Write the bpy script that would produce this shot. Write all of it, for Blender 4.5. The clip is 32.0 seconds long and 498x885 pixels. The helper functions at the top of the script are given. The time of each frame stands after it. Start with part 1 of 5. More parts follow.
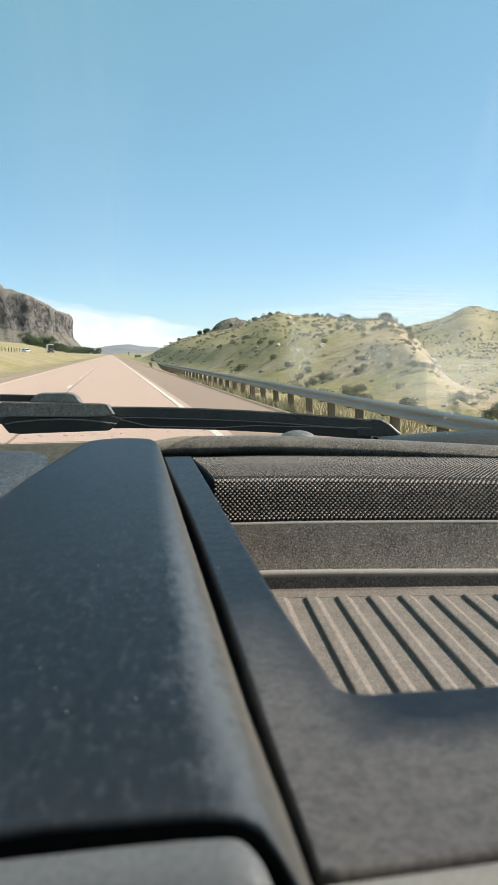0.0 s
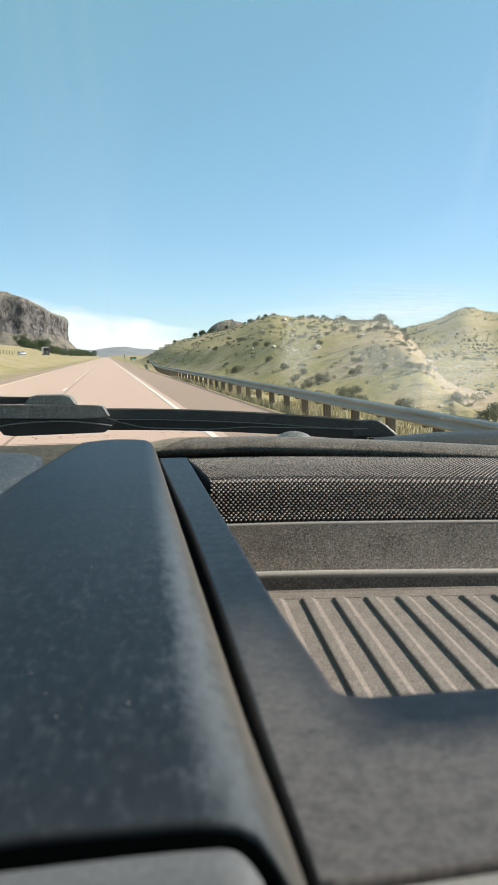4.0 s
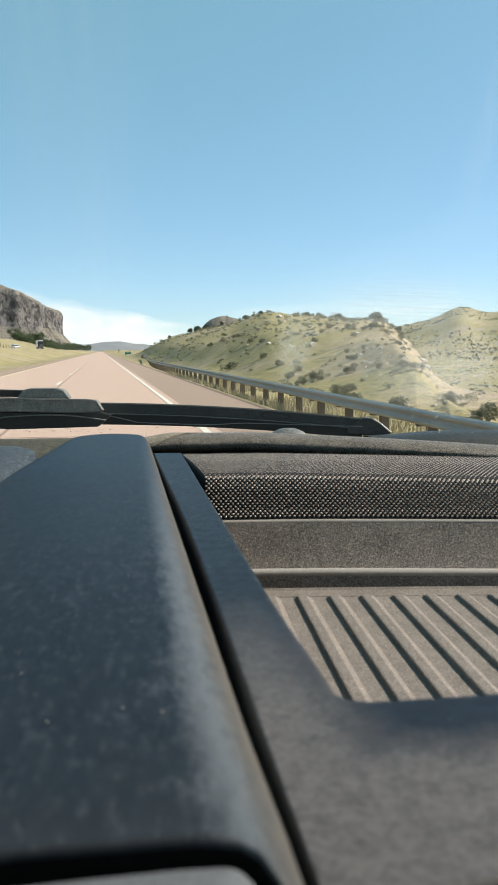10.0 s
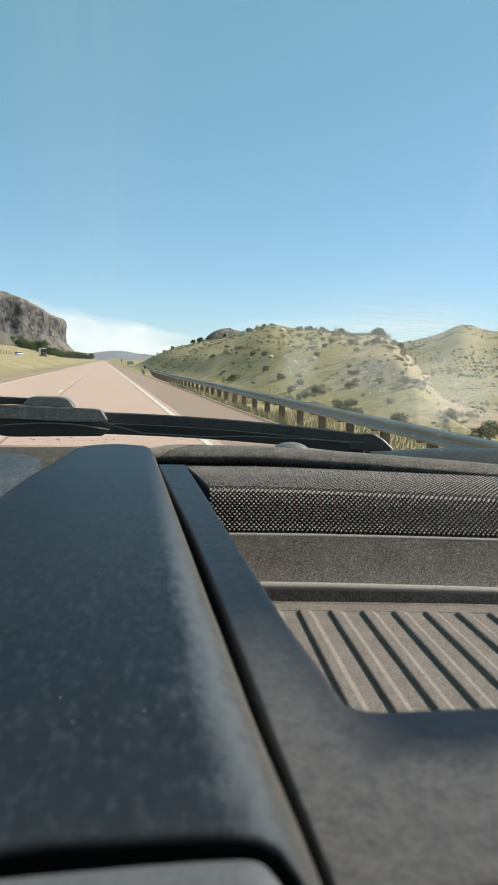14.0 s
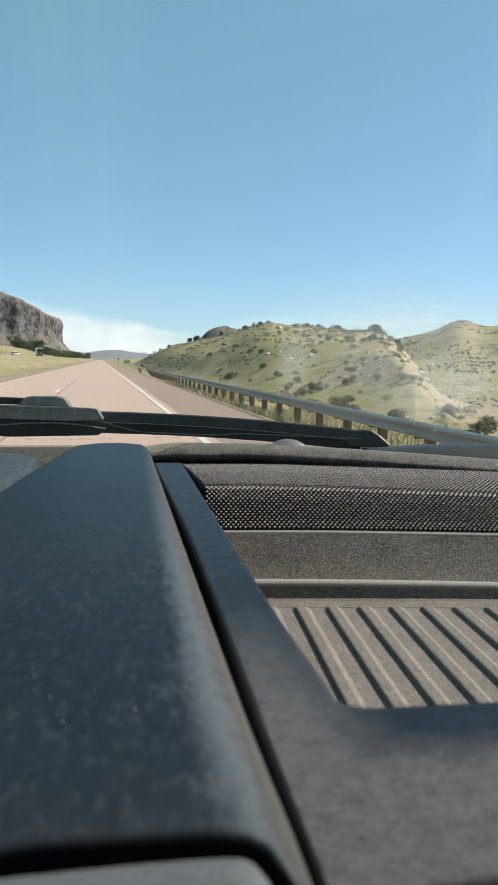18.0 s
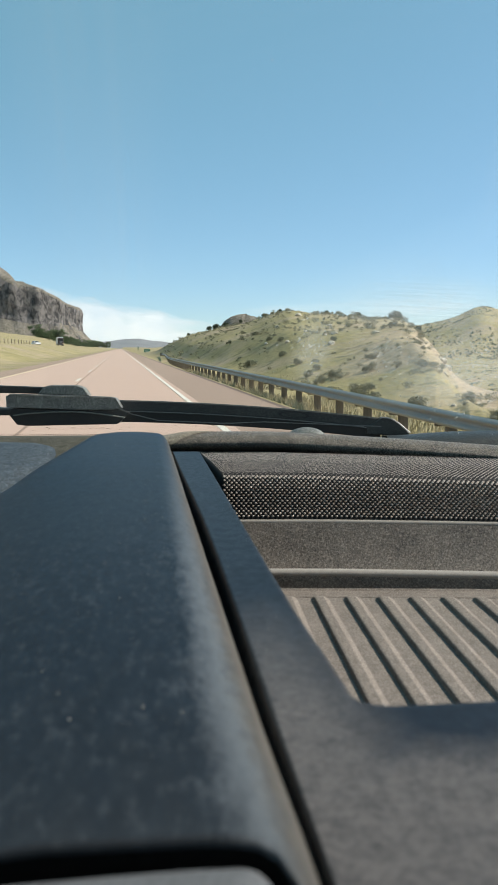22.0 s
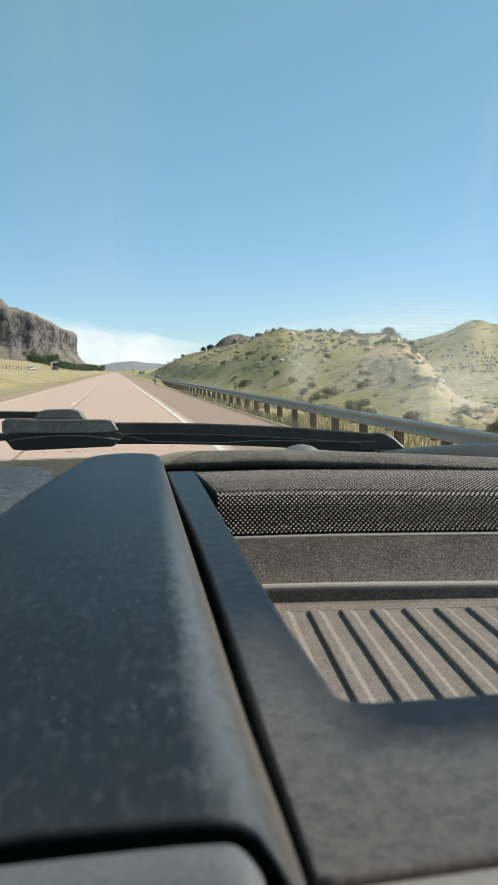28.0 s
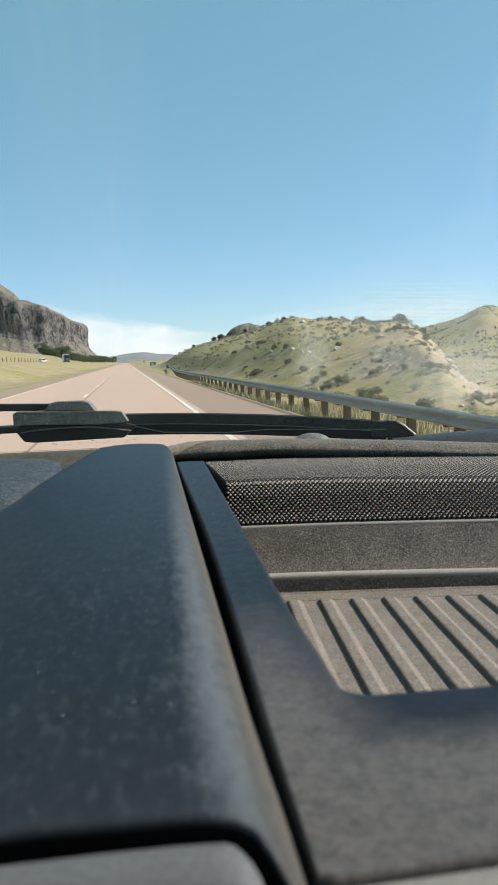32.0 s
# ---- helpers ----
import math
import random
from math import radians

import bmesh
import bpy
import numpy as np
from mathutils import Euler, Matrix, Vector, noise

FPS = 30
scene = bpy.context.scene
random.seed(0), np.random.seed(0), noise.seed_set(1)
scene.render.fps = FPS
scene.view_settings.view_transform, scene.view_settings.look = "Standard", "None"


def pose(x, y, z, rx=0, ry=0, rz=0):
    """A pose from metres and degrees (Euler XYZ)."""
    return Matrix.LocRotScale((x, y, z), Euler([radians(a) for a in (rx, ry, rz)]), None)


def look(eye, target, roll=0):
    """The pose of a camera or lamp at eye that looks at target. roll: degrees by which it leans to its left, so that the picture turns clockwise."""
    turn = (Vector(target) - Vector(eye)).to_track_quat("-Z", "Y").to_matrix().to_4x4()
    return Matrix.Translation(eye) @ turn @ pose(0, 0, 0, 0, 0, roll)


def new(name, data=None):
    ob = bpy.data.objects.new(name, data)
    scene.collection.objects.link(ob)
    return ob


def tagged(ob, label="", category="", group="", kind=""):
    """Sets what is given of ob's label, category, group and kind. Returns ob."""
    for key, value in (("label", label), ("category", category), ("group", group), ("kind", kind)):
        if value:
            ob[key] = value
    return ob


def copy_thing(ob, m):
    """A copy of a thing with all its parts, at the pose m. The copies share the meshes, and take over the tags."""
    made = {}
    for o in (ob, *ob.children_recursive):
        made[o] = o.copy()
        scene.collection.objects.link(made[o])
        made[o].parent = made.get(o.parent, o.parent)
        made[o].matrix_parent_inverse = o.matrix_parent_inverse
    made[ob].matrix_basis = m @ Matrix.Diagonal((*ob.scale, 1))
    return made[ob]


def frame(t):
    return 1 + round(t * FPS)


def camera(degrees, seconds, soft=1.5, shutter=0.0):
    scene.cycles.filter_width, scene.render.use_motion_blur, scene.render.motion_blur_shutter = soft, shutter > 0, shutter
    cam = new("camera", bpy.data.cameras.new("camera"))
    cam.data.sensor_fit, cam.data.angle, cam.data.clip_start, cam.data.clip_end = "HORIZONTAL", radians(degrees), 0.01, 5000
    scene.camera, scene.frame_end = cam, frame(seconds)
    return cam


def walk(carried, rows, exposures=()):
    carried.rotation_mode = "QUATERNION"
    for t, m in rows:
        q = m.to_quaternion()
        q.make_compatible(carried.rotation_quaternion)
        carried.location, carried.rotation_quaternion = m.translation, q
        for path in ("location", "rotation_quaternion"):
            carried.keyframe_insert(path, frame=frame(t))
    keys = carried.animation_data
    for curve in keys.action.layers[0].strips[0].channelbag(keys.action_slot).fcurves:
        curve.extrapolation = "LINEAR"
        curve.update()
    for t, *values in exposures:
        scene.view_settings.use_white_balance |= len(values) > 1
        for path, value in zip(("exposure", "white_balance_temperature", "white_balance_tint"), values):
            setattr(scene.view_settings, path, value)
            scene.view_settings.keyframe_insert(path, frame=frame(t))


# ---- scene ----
cam = camera(38.75, 32.0, soft=0.85)
cam.data.dof.use_dof, cam.data.dof.focus_distance, cam.data.dof.aperture_fstop = True, 2.0, 60.0
PATH = (
    (0.0, 0.0029, -0.0021, 1.3610, 82.61, 1.49, -10.92),
    (0.5, 0.0030, -0.0009, 1.3608, 82.63, 1.37, -10.86),
    (1.0, 0.0026, -0.0013, 1.3612, 82.59, 1.28, -10.87),
    (1.5, 0.0033, 0.0018, 1.3601, 82.47, 1.37, -10.82),
    (2.0, 0.0030, -0.0004, 1.3609, 82.47, 1.50, -10.87),
    (2.5, 0.0036, -0.0008, 1.3608, 82.51, 1.76, -10.99),
    (3.0, 0.0034, -0.0006, 1.3606, 82.53, 1.60, -11.05),
    (3.5, 0.0037, 0.0002, 1.3601, 82.62, 1.74, -11.00),
    (5.5, 0.0029, 0.0017, 1.3595, 82.98, 1.16, -12.44),
    (6.0, 0.0044, 0.0044, 1.3594, 82.40, 1.62, -11.60),
    (6.5, 0.0031, 0.0033, 1.3596, 82.56, 1.18, -11.66),
    (7.0, 0.0034, 0.0022, 1.3592, 82.65, 1.30, -11.68),
    (7.5, 0.0037, 0.0046, 1.3588, 82.60, 1.33, -11.70),
    (8.0, 0.0034, 0.0037, 1.3593, 82.47, 1.29, -11.60),
    (8.5, 0.0039, 0.0036, 1.3592, 82.46, 1.50, -11.60),
    (9.0, 0.0035, 0.0040, 1.3593, 82.41, 1.30, -11.68),
    (9.5, 0.0032, 0.0032, 1.3595, 82.56, 1.28, -11.69),
    (10.0, 0.0031, 0.0051, 1.3589, 82.46, 0.91, -11.69),
    (10.5, 0.0030, 0.0044, 1.3590, 82.64, 1.05, -11.80),
    (11.0, 0.0017, 0.0028, 1.3597, 82.73, 0.55, -11.79),
    (11.5, 0.0017, 0.0044, 1.3592, 82.85, 0.41, -11.71),
    (12.0, 0.0006, 0.0008, 1.3601, 83.26, 0.21, -11.71),
    (12.5, 0.0003, 0.0029, 1.3598, 83.16, -0.19, -11.68),
    (13.0, 0.0011, 0.0029, 1.3593, 83.24, 0.14, -11.52),
    (13.5, -0.0009, 0.0003, 1.3605, 83.49, -0.50, -11.61),
    (14.0, -0.0009, 0.0006, 1.3605, 83.46, -0.46, -11.50),
    (14.5, -0.0000, 0.0015, 1.3602, 83.43, -0.27, -11.36),
    (16.5, 0.0005, 0.0015, 1.3599, 83.37, -0.15, -11.56),
    (17.0, 0.0006, 0.0024, 1.3596, 83.17, -0.03, -11.61),
    (17.5, 0.0000, -0.0000, 1.3603, 83.26, -0.06, -11.66),
    (18.0, 0.0005, 0.0008, 1.3602, 83.28, 0.11, -11.75),
    (18.5, -0.0004, -0.0017, 1.3605, 83.63, 0.05, -11.90),
    (19.0, 0.0000, -0.0000, 1.3600, 83.60, 0.00, -11.85),
    (19.5, -0.0004, 0.0004, 1.3599, 83.70, -0.22, -11.88),
    (20.0, -0.0001, -0.0008, 1.3601, 83.75, 0.00, -11.91),
    (20.5, 0.0003, 0.0013, 1.3597, 83.62, -0.05, -11.88),
    (21.0, 0.0014, 0.0005, 1.3599, 83.13, 0.55, -11.72),
    (21.5, 0.0018, 0.0011, 1.3602, 82.85, 0.62, -11.38),
    (22.0, 0.0025, 0.0044, 1.3599, 82.33, 0.50, -10.19),
    (22.5, 0.0031, 0.0048, 1.3595, 82.44, 0.84, -10.44),
    (23.0, 0.0030, 0.0028, 1.3596, 82.51, 0.91, -10.67),
    (23.5, 0.0033, 0.0032, 1.3600, 82.36, 1.03, -10.03),
    (24.0, 0.0035, 0.0028, 1.3603, 82.27, 1.28, -10.47),
    (24.5, 0.0050, 0.0026, 1.3601, 82.45, 1.75, -9.78),
    (25.0, 0.0065, 0.0031, 1.3592, 82.51, 2.66, -9.69),
    (25.5, 0.0053, 0.0021, 1.3594, 82.69, 2.10, -9.98),
    (27.5, 0.0039, -0.0020, 1.3598, 83.93, 1.97, -10.54),
    (28.0, 0.0039, -0.0031, 1.3599, 83.88, 1.99, -10.63),
    (28.5, 0.0052, -0.0010, 1.3592, 83.58, 2.49, -10.54),
    (29.0, 0.0046, -0.0021, 1.3596, 83.64, 2.18, -10.64),
    (29.5, 0.0049, -0.0002, 1.3592, 83.41, 2.23, -10.63),
    (30.0, 0.0047, -0.0019, 1.3597, 83.37, 2.46, -10.71),
    (30.5, 0.0049, 0.0002, 1.3590, 83.28, 2.22, -10.75),
    (31.0, 0.0057, -0.0005, 1.3592, 83.16, 2.71, -10.70),
    (31.5, 0.0056, -0.0010, 1.3595, 83.08, 2.67, -10.40),
    (32.0, 0.0063, -0.0007, 1.3592, 83.06, 2.86, -9.75),
)

EXPOSURES = ((0.0, 0.80, 6850, 9), (9.0, 0.77, 6850, 9), (14.0, 0.63, 6750, 8), (18.0, 0.58, 6650, 8), (32.0, 0.62, 6700, 8))
walk(cam, [(t, pose(x, y, z, rx, ry, rz)) for t, x, y, z, rx, ry, rz in PATH], EXPOSURES)

EYE = 1.36          # camera above the road
YAW = -11.85        # the dashboard's own heading, seen from the road's

# ---- world and sun ----
SUN_ELEVATION, SUN_AZIMUTH = 38.0, 92.0     # azimuth clockwise from the road's heading
world = bpy.data.worlds.new("sky")
scene.world = world
world.use_nodes = True
wn = world.node_tree.nodes
sky = wn.new("ShaderNodeTexSky")
sky.sky_type, sky.sun_disc = "NISHITA", False
sky.sun_elevation, sky.sun_rotation = radians(SUN_ELEVATION), radians(SUN_AZIMUTH)
sky.altitude, sky.air_density, sky.dust_density, sky.ozone_density = 1400.0, 0.9, 0.5, 0.2
wn["Background"].inputs["Strength"].default_value = 0.115
balance = wn.new("ShaderNodeMix")
balance.data_type, balance.blend_type = "RGBA", "MULTIPLY"
balance.inputs[0].default_value, balance.inputs[7].default_value = 1.0, (1.0, 0.99, 1.30, 1.0)
world.node_tree.links.new(sky.outputs["Color"], balance.inputs[6])
haze = wn.new("ShaderNodeMix")
haze.data_type = "RGBA"
haze.inputs[0].default_value, haze.inputs[7].default_value = 0.5, (1.22, 3.12, 2.92, 1.0)
world.node_tree.links.new(balance.outputs[2], haze.inputs[6])
world.node_tree.links.new(haze.outputs[2], wn["Background"].inputs["Color"])

sun_data = bpy.data.lights.new("sun", "SUN")
sun_data.energy, sun_data.angle, sun_data.color = 4.4, radians(0.53), (1.0, 0.95, 0.87)
sun = new("sun", sun_data)
se, sa = radians(SUN_ELEVATION), radians(SUN_AZIMUTH)
sun.matrix_world = look((0, 0, 0), (-math.cos(se) * math.sin(sa), -math.cos(se) * math.cos(sa), -math.sin(se)))
sun.location = (0, 0, 60)


# ---- materials ----
class Nodes:
    """A small builder for node materials."""

    def __init__(self, name, rough=0.6, metal=0.0, spec=0.5):
        self.mat = bpy.data.materials.new(name)
        self.mat.use_nodes = True
        self.tree = self.mat.node_tree
        self.bsdf = self.tree.nodes["Principled BSDF"]
        self.bsdf.inputs["Roughness"].default_value = rough
        self.bsdf.inputs["Metallic"].default_value = metal
        self.bsdf.inputs["Specular IOR Level"].default_value = spec
        self.coord = self.tree.nodes.new("ShaderNodeTexCoord").outputs["Object"]

    def put(self, kind, **values):
        node = self.tree.nodes.new(kind)
        for key, value in values.items():
            node.inputs[key.replace("_", " ")].default_value = value
        return node

    def link(self, a, b):
        self.tree.links.new(a, b)

    def noise(self, scale, detail=4.0, rough=0.55, stretch=None, distortion=0.0):
        n = self.put("ShaderNodeTexNoise", Scale=scale, Detail=detail, Roughness=rough, Distortion=distortion)
        src = self.coord
        if stretch:
            m = self.tree.nodes.new("ShaderNodeMapping")
            m.inputs["Scale"].default_value = stretch
            self.link(src, m.inputs["Vector"])
            src = m.outputs["Vector"]
        self.link(src, n.inputs["Vector"])
        return n.outputs["Fac"]

    def ramp(self, fac, stops):
        r = self.tree.nodes.new("ShaderNodeValToRGB")
        while len(r.color_ramp.elements) < len(stops):
            r.color_ramp.elements.new(0.5)
        for e, (p, c) in zip(r.color_ramp.elements, stops):
            e.position, e.color = p, (*c, 1.0)
        self.link(fac, r.inputs["Fac"])
        return r.outputs["Color"]

    def mix(self, fac, a, b):
        m = self.tree.nodes.new("ShaderNodeMix")
        m.data_type = "RGBA"
        for sock, val in ((m.inputs["Factor"], fac), (m.inputs["A"], a), (m.inputs["B"], b)):
            if isinstance(val, (int, float)):
                sock.default_value = val
            elif isinstance(val, tuple):
                sock.default_value = (*val, 1.0)
            else:
                self.link(val, sock)
        for sock, val in ((m.inputs[6], a), (m.inputs[7], b)):
            if isinstance(val, tuple):
                sock.default_value = (*val, 1.0)
            else:
                self.link(val, sock)
        return m.outputs[2]

    def colour(self, sock):
        self.link(sock, self.bsdf.inputs["Base Color"])
        return self

    def rough(self, sock):
        self.link(sock, self.bsdf.inputs["Roughness"])
        return self

    def bump(self, fac, strength, distance):
        b = self.put("ShaderNodeBump", Strength=strength, Distance=distance)
        self.link(fac, b.inputs["Height"])
        last = self.bsdf.inputs["Normal"]
        if last.is_linked:
            self.link(last.links[0].from_socket, b.inputs["Normal"])
        self.link(b.outputs["Normal"], last)
        return self


def mottled(name, dark, light, scale, rough=0.6, metal=0.0, spec=0.5, grain=None, bump=0.0, depth=0.001, stretch=None, wear=None):
    """Two tones by a coarse noise, broken by a fine one, with a fine relief."""
    n = Nodes(name, rough, metal, spec)
    coarse = n.noise(scale, 5.0, 0.6, stretch)
    col = n.ramp(coarse, [(0.3, dark), (0.7, light)])
    fine = n.noise(grain or scale * 9, 3.0, 0.6, stretch)
    shade = n.ramp(fine, [(0.3, tuple(c * 0.78 for c in dark)), (0.72, tuple(min(1, c * 1.18) for c in light))])
    n.colour(n.mix(0.45, col, shade))
    if wear:
        lo, hi = wear
        n.rough(n.ramp(n.noise(scale * 2.3, 4.0), [(0.3, (lo,) * 3), (0.7, (hi,) * 3)]))
    if bump:
        n.bump(fine, bump, depth)
    return n.mat


def dash_plastic(name, dark, light, lo, hi, bump=0.5, spec=0.5, roll_sheen=None, speckle=0.4):
    """Grained soft dashboard skin: fine leather grain, dust and patchy sheen."""
    n = Nodes(name, 0.45, 0.0, spec)
    cloud = n.noise(190.0, 7.0, 0.75, (1.0, 0.4, 1.0))
    dust = n.noise(620.0, 4.0, 0.65, (1.0, 0.45, 1.0))
    grey = sum(light) / 3
    base = n.ramp(cloud, [(0.38, dark), (0.60, light), (0.74, (grey * 1.3, grey * 1.7, grey * 2.1))])
    spots = n.ramp(dust, [(0.44, tuple(c * 0.3 for c in dark)), (0.55, (grey * 0.40, grey * 0.55, grey * 0.75)), (0.66, (grey * 3.0, grey * 3.3, grey * 3.6))])
    tone = n.mix(speckle, base, spots)
    grit = n.ramp(n.noise(1150.0, 2.0, 0.5, (1.0, 0.5, 1.0)), [(0.70, (0.0,) * 3), (0.75, (0.6,) * 3)])
    tone = n.mix(grit, tone, (grey * 6.5,) * 3)
    if roll_sheen:
        # bright sheen painted along the rolled edge, broken up by ragged dust and scuffs
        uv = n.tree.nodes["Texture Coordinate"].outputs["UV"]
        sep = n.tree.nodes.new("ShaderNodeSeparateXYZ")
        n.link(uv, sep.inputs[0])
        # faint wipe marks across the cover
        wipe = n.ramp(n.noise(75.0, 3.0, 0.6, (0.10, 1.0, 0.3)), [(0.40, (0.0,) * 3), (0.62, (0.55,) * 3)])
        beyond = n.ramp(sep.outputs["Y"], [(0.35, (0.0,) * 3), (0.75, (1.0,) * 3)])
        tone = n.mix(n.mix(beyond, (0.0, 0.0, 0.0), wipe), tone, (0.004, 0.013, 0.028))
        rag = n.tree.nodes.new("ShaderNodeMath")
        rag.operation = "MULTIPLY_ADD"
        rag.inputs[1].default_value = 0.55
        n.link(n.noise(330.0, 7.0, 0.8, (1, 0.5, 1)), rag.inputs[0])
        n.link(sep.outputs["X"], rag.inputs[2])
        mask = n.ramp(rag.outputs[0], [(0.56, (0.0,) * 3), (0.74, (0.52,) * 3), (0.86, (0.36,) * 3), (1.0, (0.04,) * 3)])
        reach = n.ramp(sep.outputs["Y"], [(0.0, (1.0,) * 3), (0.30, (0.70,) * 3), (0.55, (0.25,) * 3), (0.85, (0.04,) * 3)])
        tone = n.mix(n.mix(reach, (0.0, 0.0, 0.0), mask), tone, roll_sheen)
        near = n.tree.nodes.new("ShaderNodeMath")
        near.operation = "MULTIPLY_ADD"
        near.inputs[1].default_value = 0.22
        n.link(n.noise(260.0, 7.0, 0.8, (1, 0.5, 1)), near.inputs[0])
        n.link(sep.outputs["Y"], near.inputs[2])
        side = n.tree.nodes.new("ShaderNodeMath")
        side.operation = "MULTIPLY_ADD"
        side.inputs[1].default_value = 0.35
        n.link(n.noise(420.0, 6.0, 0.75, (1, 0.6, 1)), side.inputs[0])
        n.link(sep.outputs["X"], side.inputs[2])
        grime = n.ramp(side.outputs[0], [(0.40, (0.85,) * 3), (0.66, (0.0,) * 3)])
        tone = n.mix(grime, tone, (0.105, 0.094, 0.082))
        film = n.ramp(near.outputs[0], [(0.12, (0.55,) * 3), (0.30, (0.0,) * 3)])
        tone = n.mix(film, tone, tuple(c * 0.20 for c in roll_sheen))
    n.colour(tone)
    n.rough(n.ramp(n.noise(300.0, 5.0, 0.75, (1.0, 0.5, 1.0)), [(0.3, (lo,) * 3), (0.7, (hi,) * 3)]))
    n.bump(n.noise(2300.0, 3.0, 0.65), bump, 0.0004)
    n.bump(n.noise(520.0, 3.0, 0.6, (1.0, 0.5, 1.0)), bump * 0.10, 0.0005)
    return n.mat


def gritty(name, dark, light, size, rough=0.6, spec=0.4, bump=0.8, depth=0.0005, patch=60.0):
    """Coarse-grained plastic or rubber: dusty grain tops over dark pits, in faint patches."""
    n = Nodes(name, rough, 0.0, spec)
    grain = n.noise(1.0 / size, 4.0, 0.7)
    col = n.ramp(grain, [(0.38, dark), (0.54, tuple(a * 0.6 + b * 0.4 for a, b in zip(dark, light))), (0.66, light)])
    wide = n.ramp(n.noise(patch, 5.0, 0.65), [(0.3, tuple(c * 0.72 for c in dark)), (0.7, light)])
    n.colour(n.mix(0.25, col, wide))
    n.rough(n.ramp(n.noise(0.4 / size, 3.0), [(0.3, (max(0.05, rough - 0.12),) * 3), (0.7, (min(1.0, rough + 0.12),) * 3)]))
    n.bump(grain, bump, depth)
    return n.mat


def dash_skin_material():
    """Blue-black moulding; sunlit pad and darker trim and lip are painted in, with dust."""
    n = Nodes("dash_skin", 0.45, 0.0, 0.11)
    cloud = n.noise(190.0, 7.0, 0.75, (1.0, 0.4, 1.0))
    shaded = n.ramp(cloud, [(0.3, (0.006, 0.009, 0.014)), (0.7, (0.015, 0.020, 0.029))])
    # the pad's sunlit grey put into the colour, along with dust mottling
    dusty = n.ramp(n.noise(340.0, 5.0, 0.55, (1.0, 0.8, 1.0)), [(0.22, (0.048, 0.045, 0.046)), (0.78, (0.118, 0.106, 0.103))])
    sep = n.tree.nodes.new("ShaderNodeSeparateXYZ")
    n.link(n.coord, sep.inputs[0])
    def combine(kind, a, b, c=None):
        m = n.tree.nodes.new("ShaderNodeMath")
        m.operation = kind
        for sock, val in zip(m.inputs, (a, b, c)):
            if isinstance(val, float):
                sock.default_value = val
            elif val is not None:
                n.link(val, sock)
        return m.outputs[0]

    # masks that set the painted bright pad off from the dark lip and trim
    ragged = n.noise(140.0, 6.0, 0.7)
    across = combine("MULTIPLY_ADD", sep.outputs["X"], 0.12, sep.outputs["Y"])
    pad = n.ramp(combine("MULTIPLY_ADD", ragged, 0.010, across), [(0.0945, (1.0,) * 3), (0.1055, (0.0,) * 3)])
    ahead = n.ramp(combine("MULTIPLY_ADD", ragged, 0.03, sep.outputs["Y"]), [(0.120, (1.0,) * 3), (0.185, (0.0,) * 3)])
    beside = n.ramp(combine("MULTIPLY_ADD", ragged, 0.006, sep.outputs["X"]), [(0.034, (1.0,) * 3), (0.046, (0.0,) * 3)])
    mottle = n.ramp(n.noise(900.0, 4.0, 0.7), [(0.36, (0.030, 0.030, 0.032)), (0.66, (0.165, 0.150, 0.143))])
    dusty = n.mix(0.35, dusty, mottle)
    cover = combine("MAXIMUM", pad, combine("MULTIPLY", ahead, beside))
    tone = n.mix(cover, shaded, dusty)
    specks = n.ramp(n.noise(800.0, 2.0, 0.5), [(0.70, (0.0,) * 3), (0.76, (0.5,) * 3)])
    n.colour(n.mix(specks, tone, (0.13, 0.13, 0.125)))
    n.rough(n.ramp(n.noise(300.0, 5.0, 0.75), [(0.3, (0.36,) * 3), (0.7, (0.52,) * 3)]))
    n.bump(n.noise(2300.0, 3.0, 0.65), 0.12, 0.0004)
    return n.mat


M_HOOD = dash_plastic("hood_skin", (0.002, 0.005, 0.011), (0.006, 0.012, 0.022), 0.40, 0.45, 0.04, spec=0.10, roll_sheen=(0.195, 0.212, 0.230), speckle=0.50)
M_COVER = dash_plastic("cover_skin", (0.018, 0.020, 0.023), (0.070, 0.071, 0.072), 0.40, 0.60, 0.8, spec=0.3)
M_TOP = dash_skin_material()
M_TRAY = gritty("tray_rubber", (0.100, 0.082, 0.069), (0.320, 0.271, 0.236), 0.00075, 0.62, 0.25, 0.6, 0.0004)
M_SLOT = gritty("slot_plastic", (0.040, 0.032, 0.026), (0.38, 0.315, 0.262), 0.0010, 0.45, 0.55, 0.6, 0.0006)
M_LEDGE = mottled("ledge_plastic", (0.25, 0.22, 0.193), (0.36, 0.318, 0.28), 240.0, 0.42, grain=1500, bump=0.2, depth=0.0003)
M_MESH_BACK = mottled("speaker_cloth", (0.008, 0.007, 0.007), (0.014, 0.013, 0.012), 300.0, 0.8, spec=0.2)
M_MESH = mottled("speaker_mesh", (0.32, 0.265, 0.228), (0.49, 0.41, 0.355), 200.0, 0.42, spec=0.5)
M_BAR = gritty("bar_plastic", (0.006, 0.005, 0.004), (0.34, 0.28, 0.22), 0.0013, 0.45, 0.30, 0.9, 0.0010)
M_RAIL_GLINT = gritty("rail_end_glint", (0.10, 0.085, 0.065), (0.46, 0.39, 0.30), 0.0016, 0.8, 0.2, 0.8, 0.0010)
M_VENT = gritty("vent_strip_plastic", (0.012, 0.011, 0.008), (0.15, 0.135, 0.10), 0.0016, 0.8, 0.15, 0.5, 0.0005)
M_BLACK = mottled("matt_black", (0.004, 0.004, 0.004), (0.008, 0.008, 0.008), 60.0, 0.9, spec=0.1)
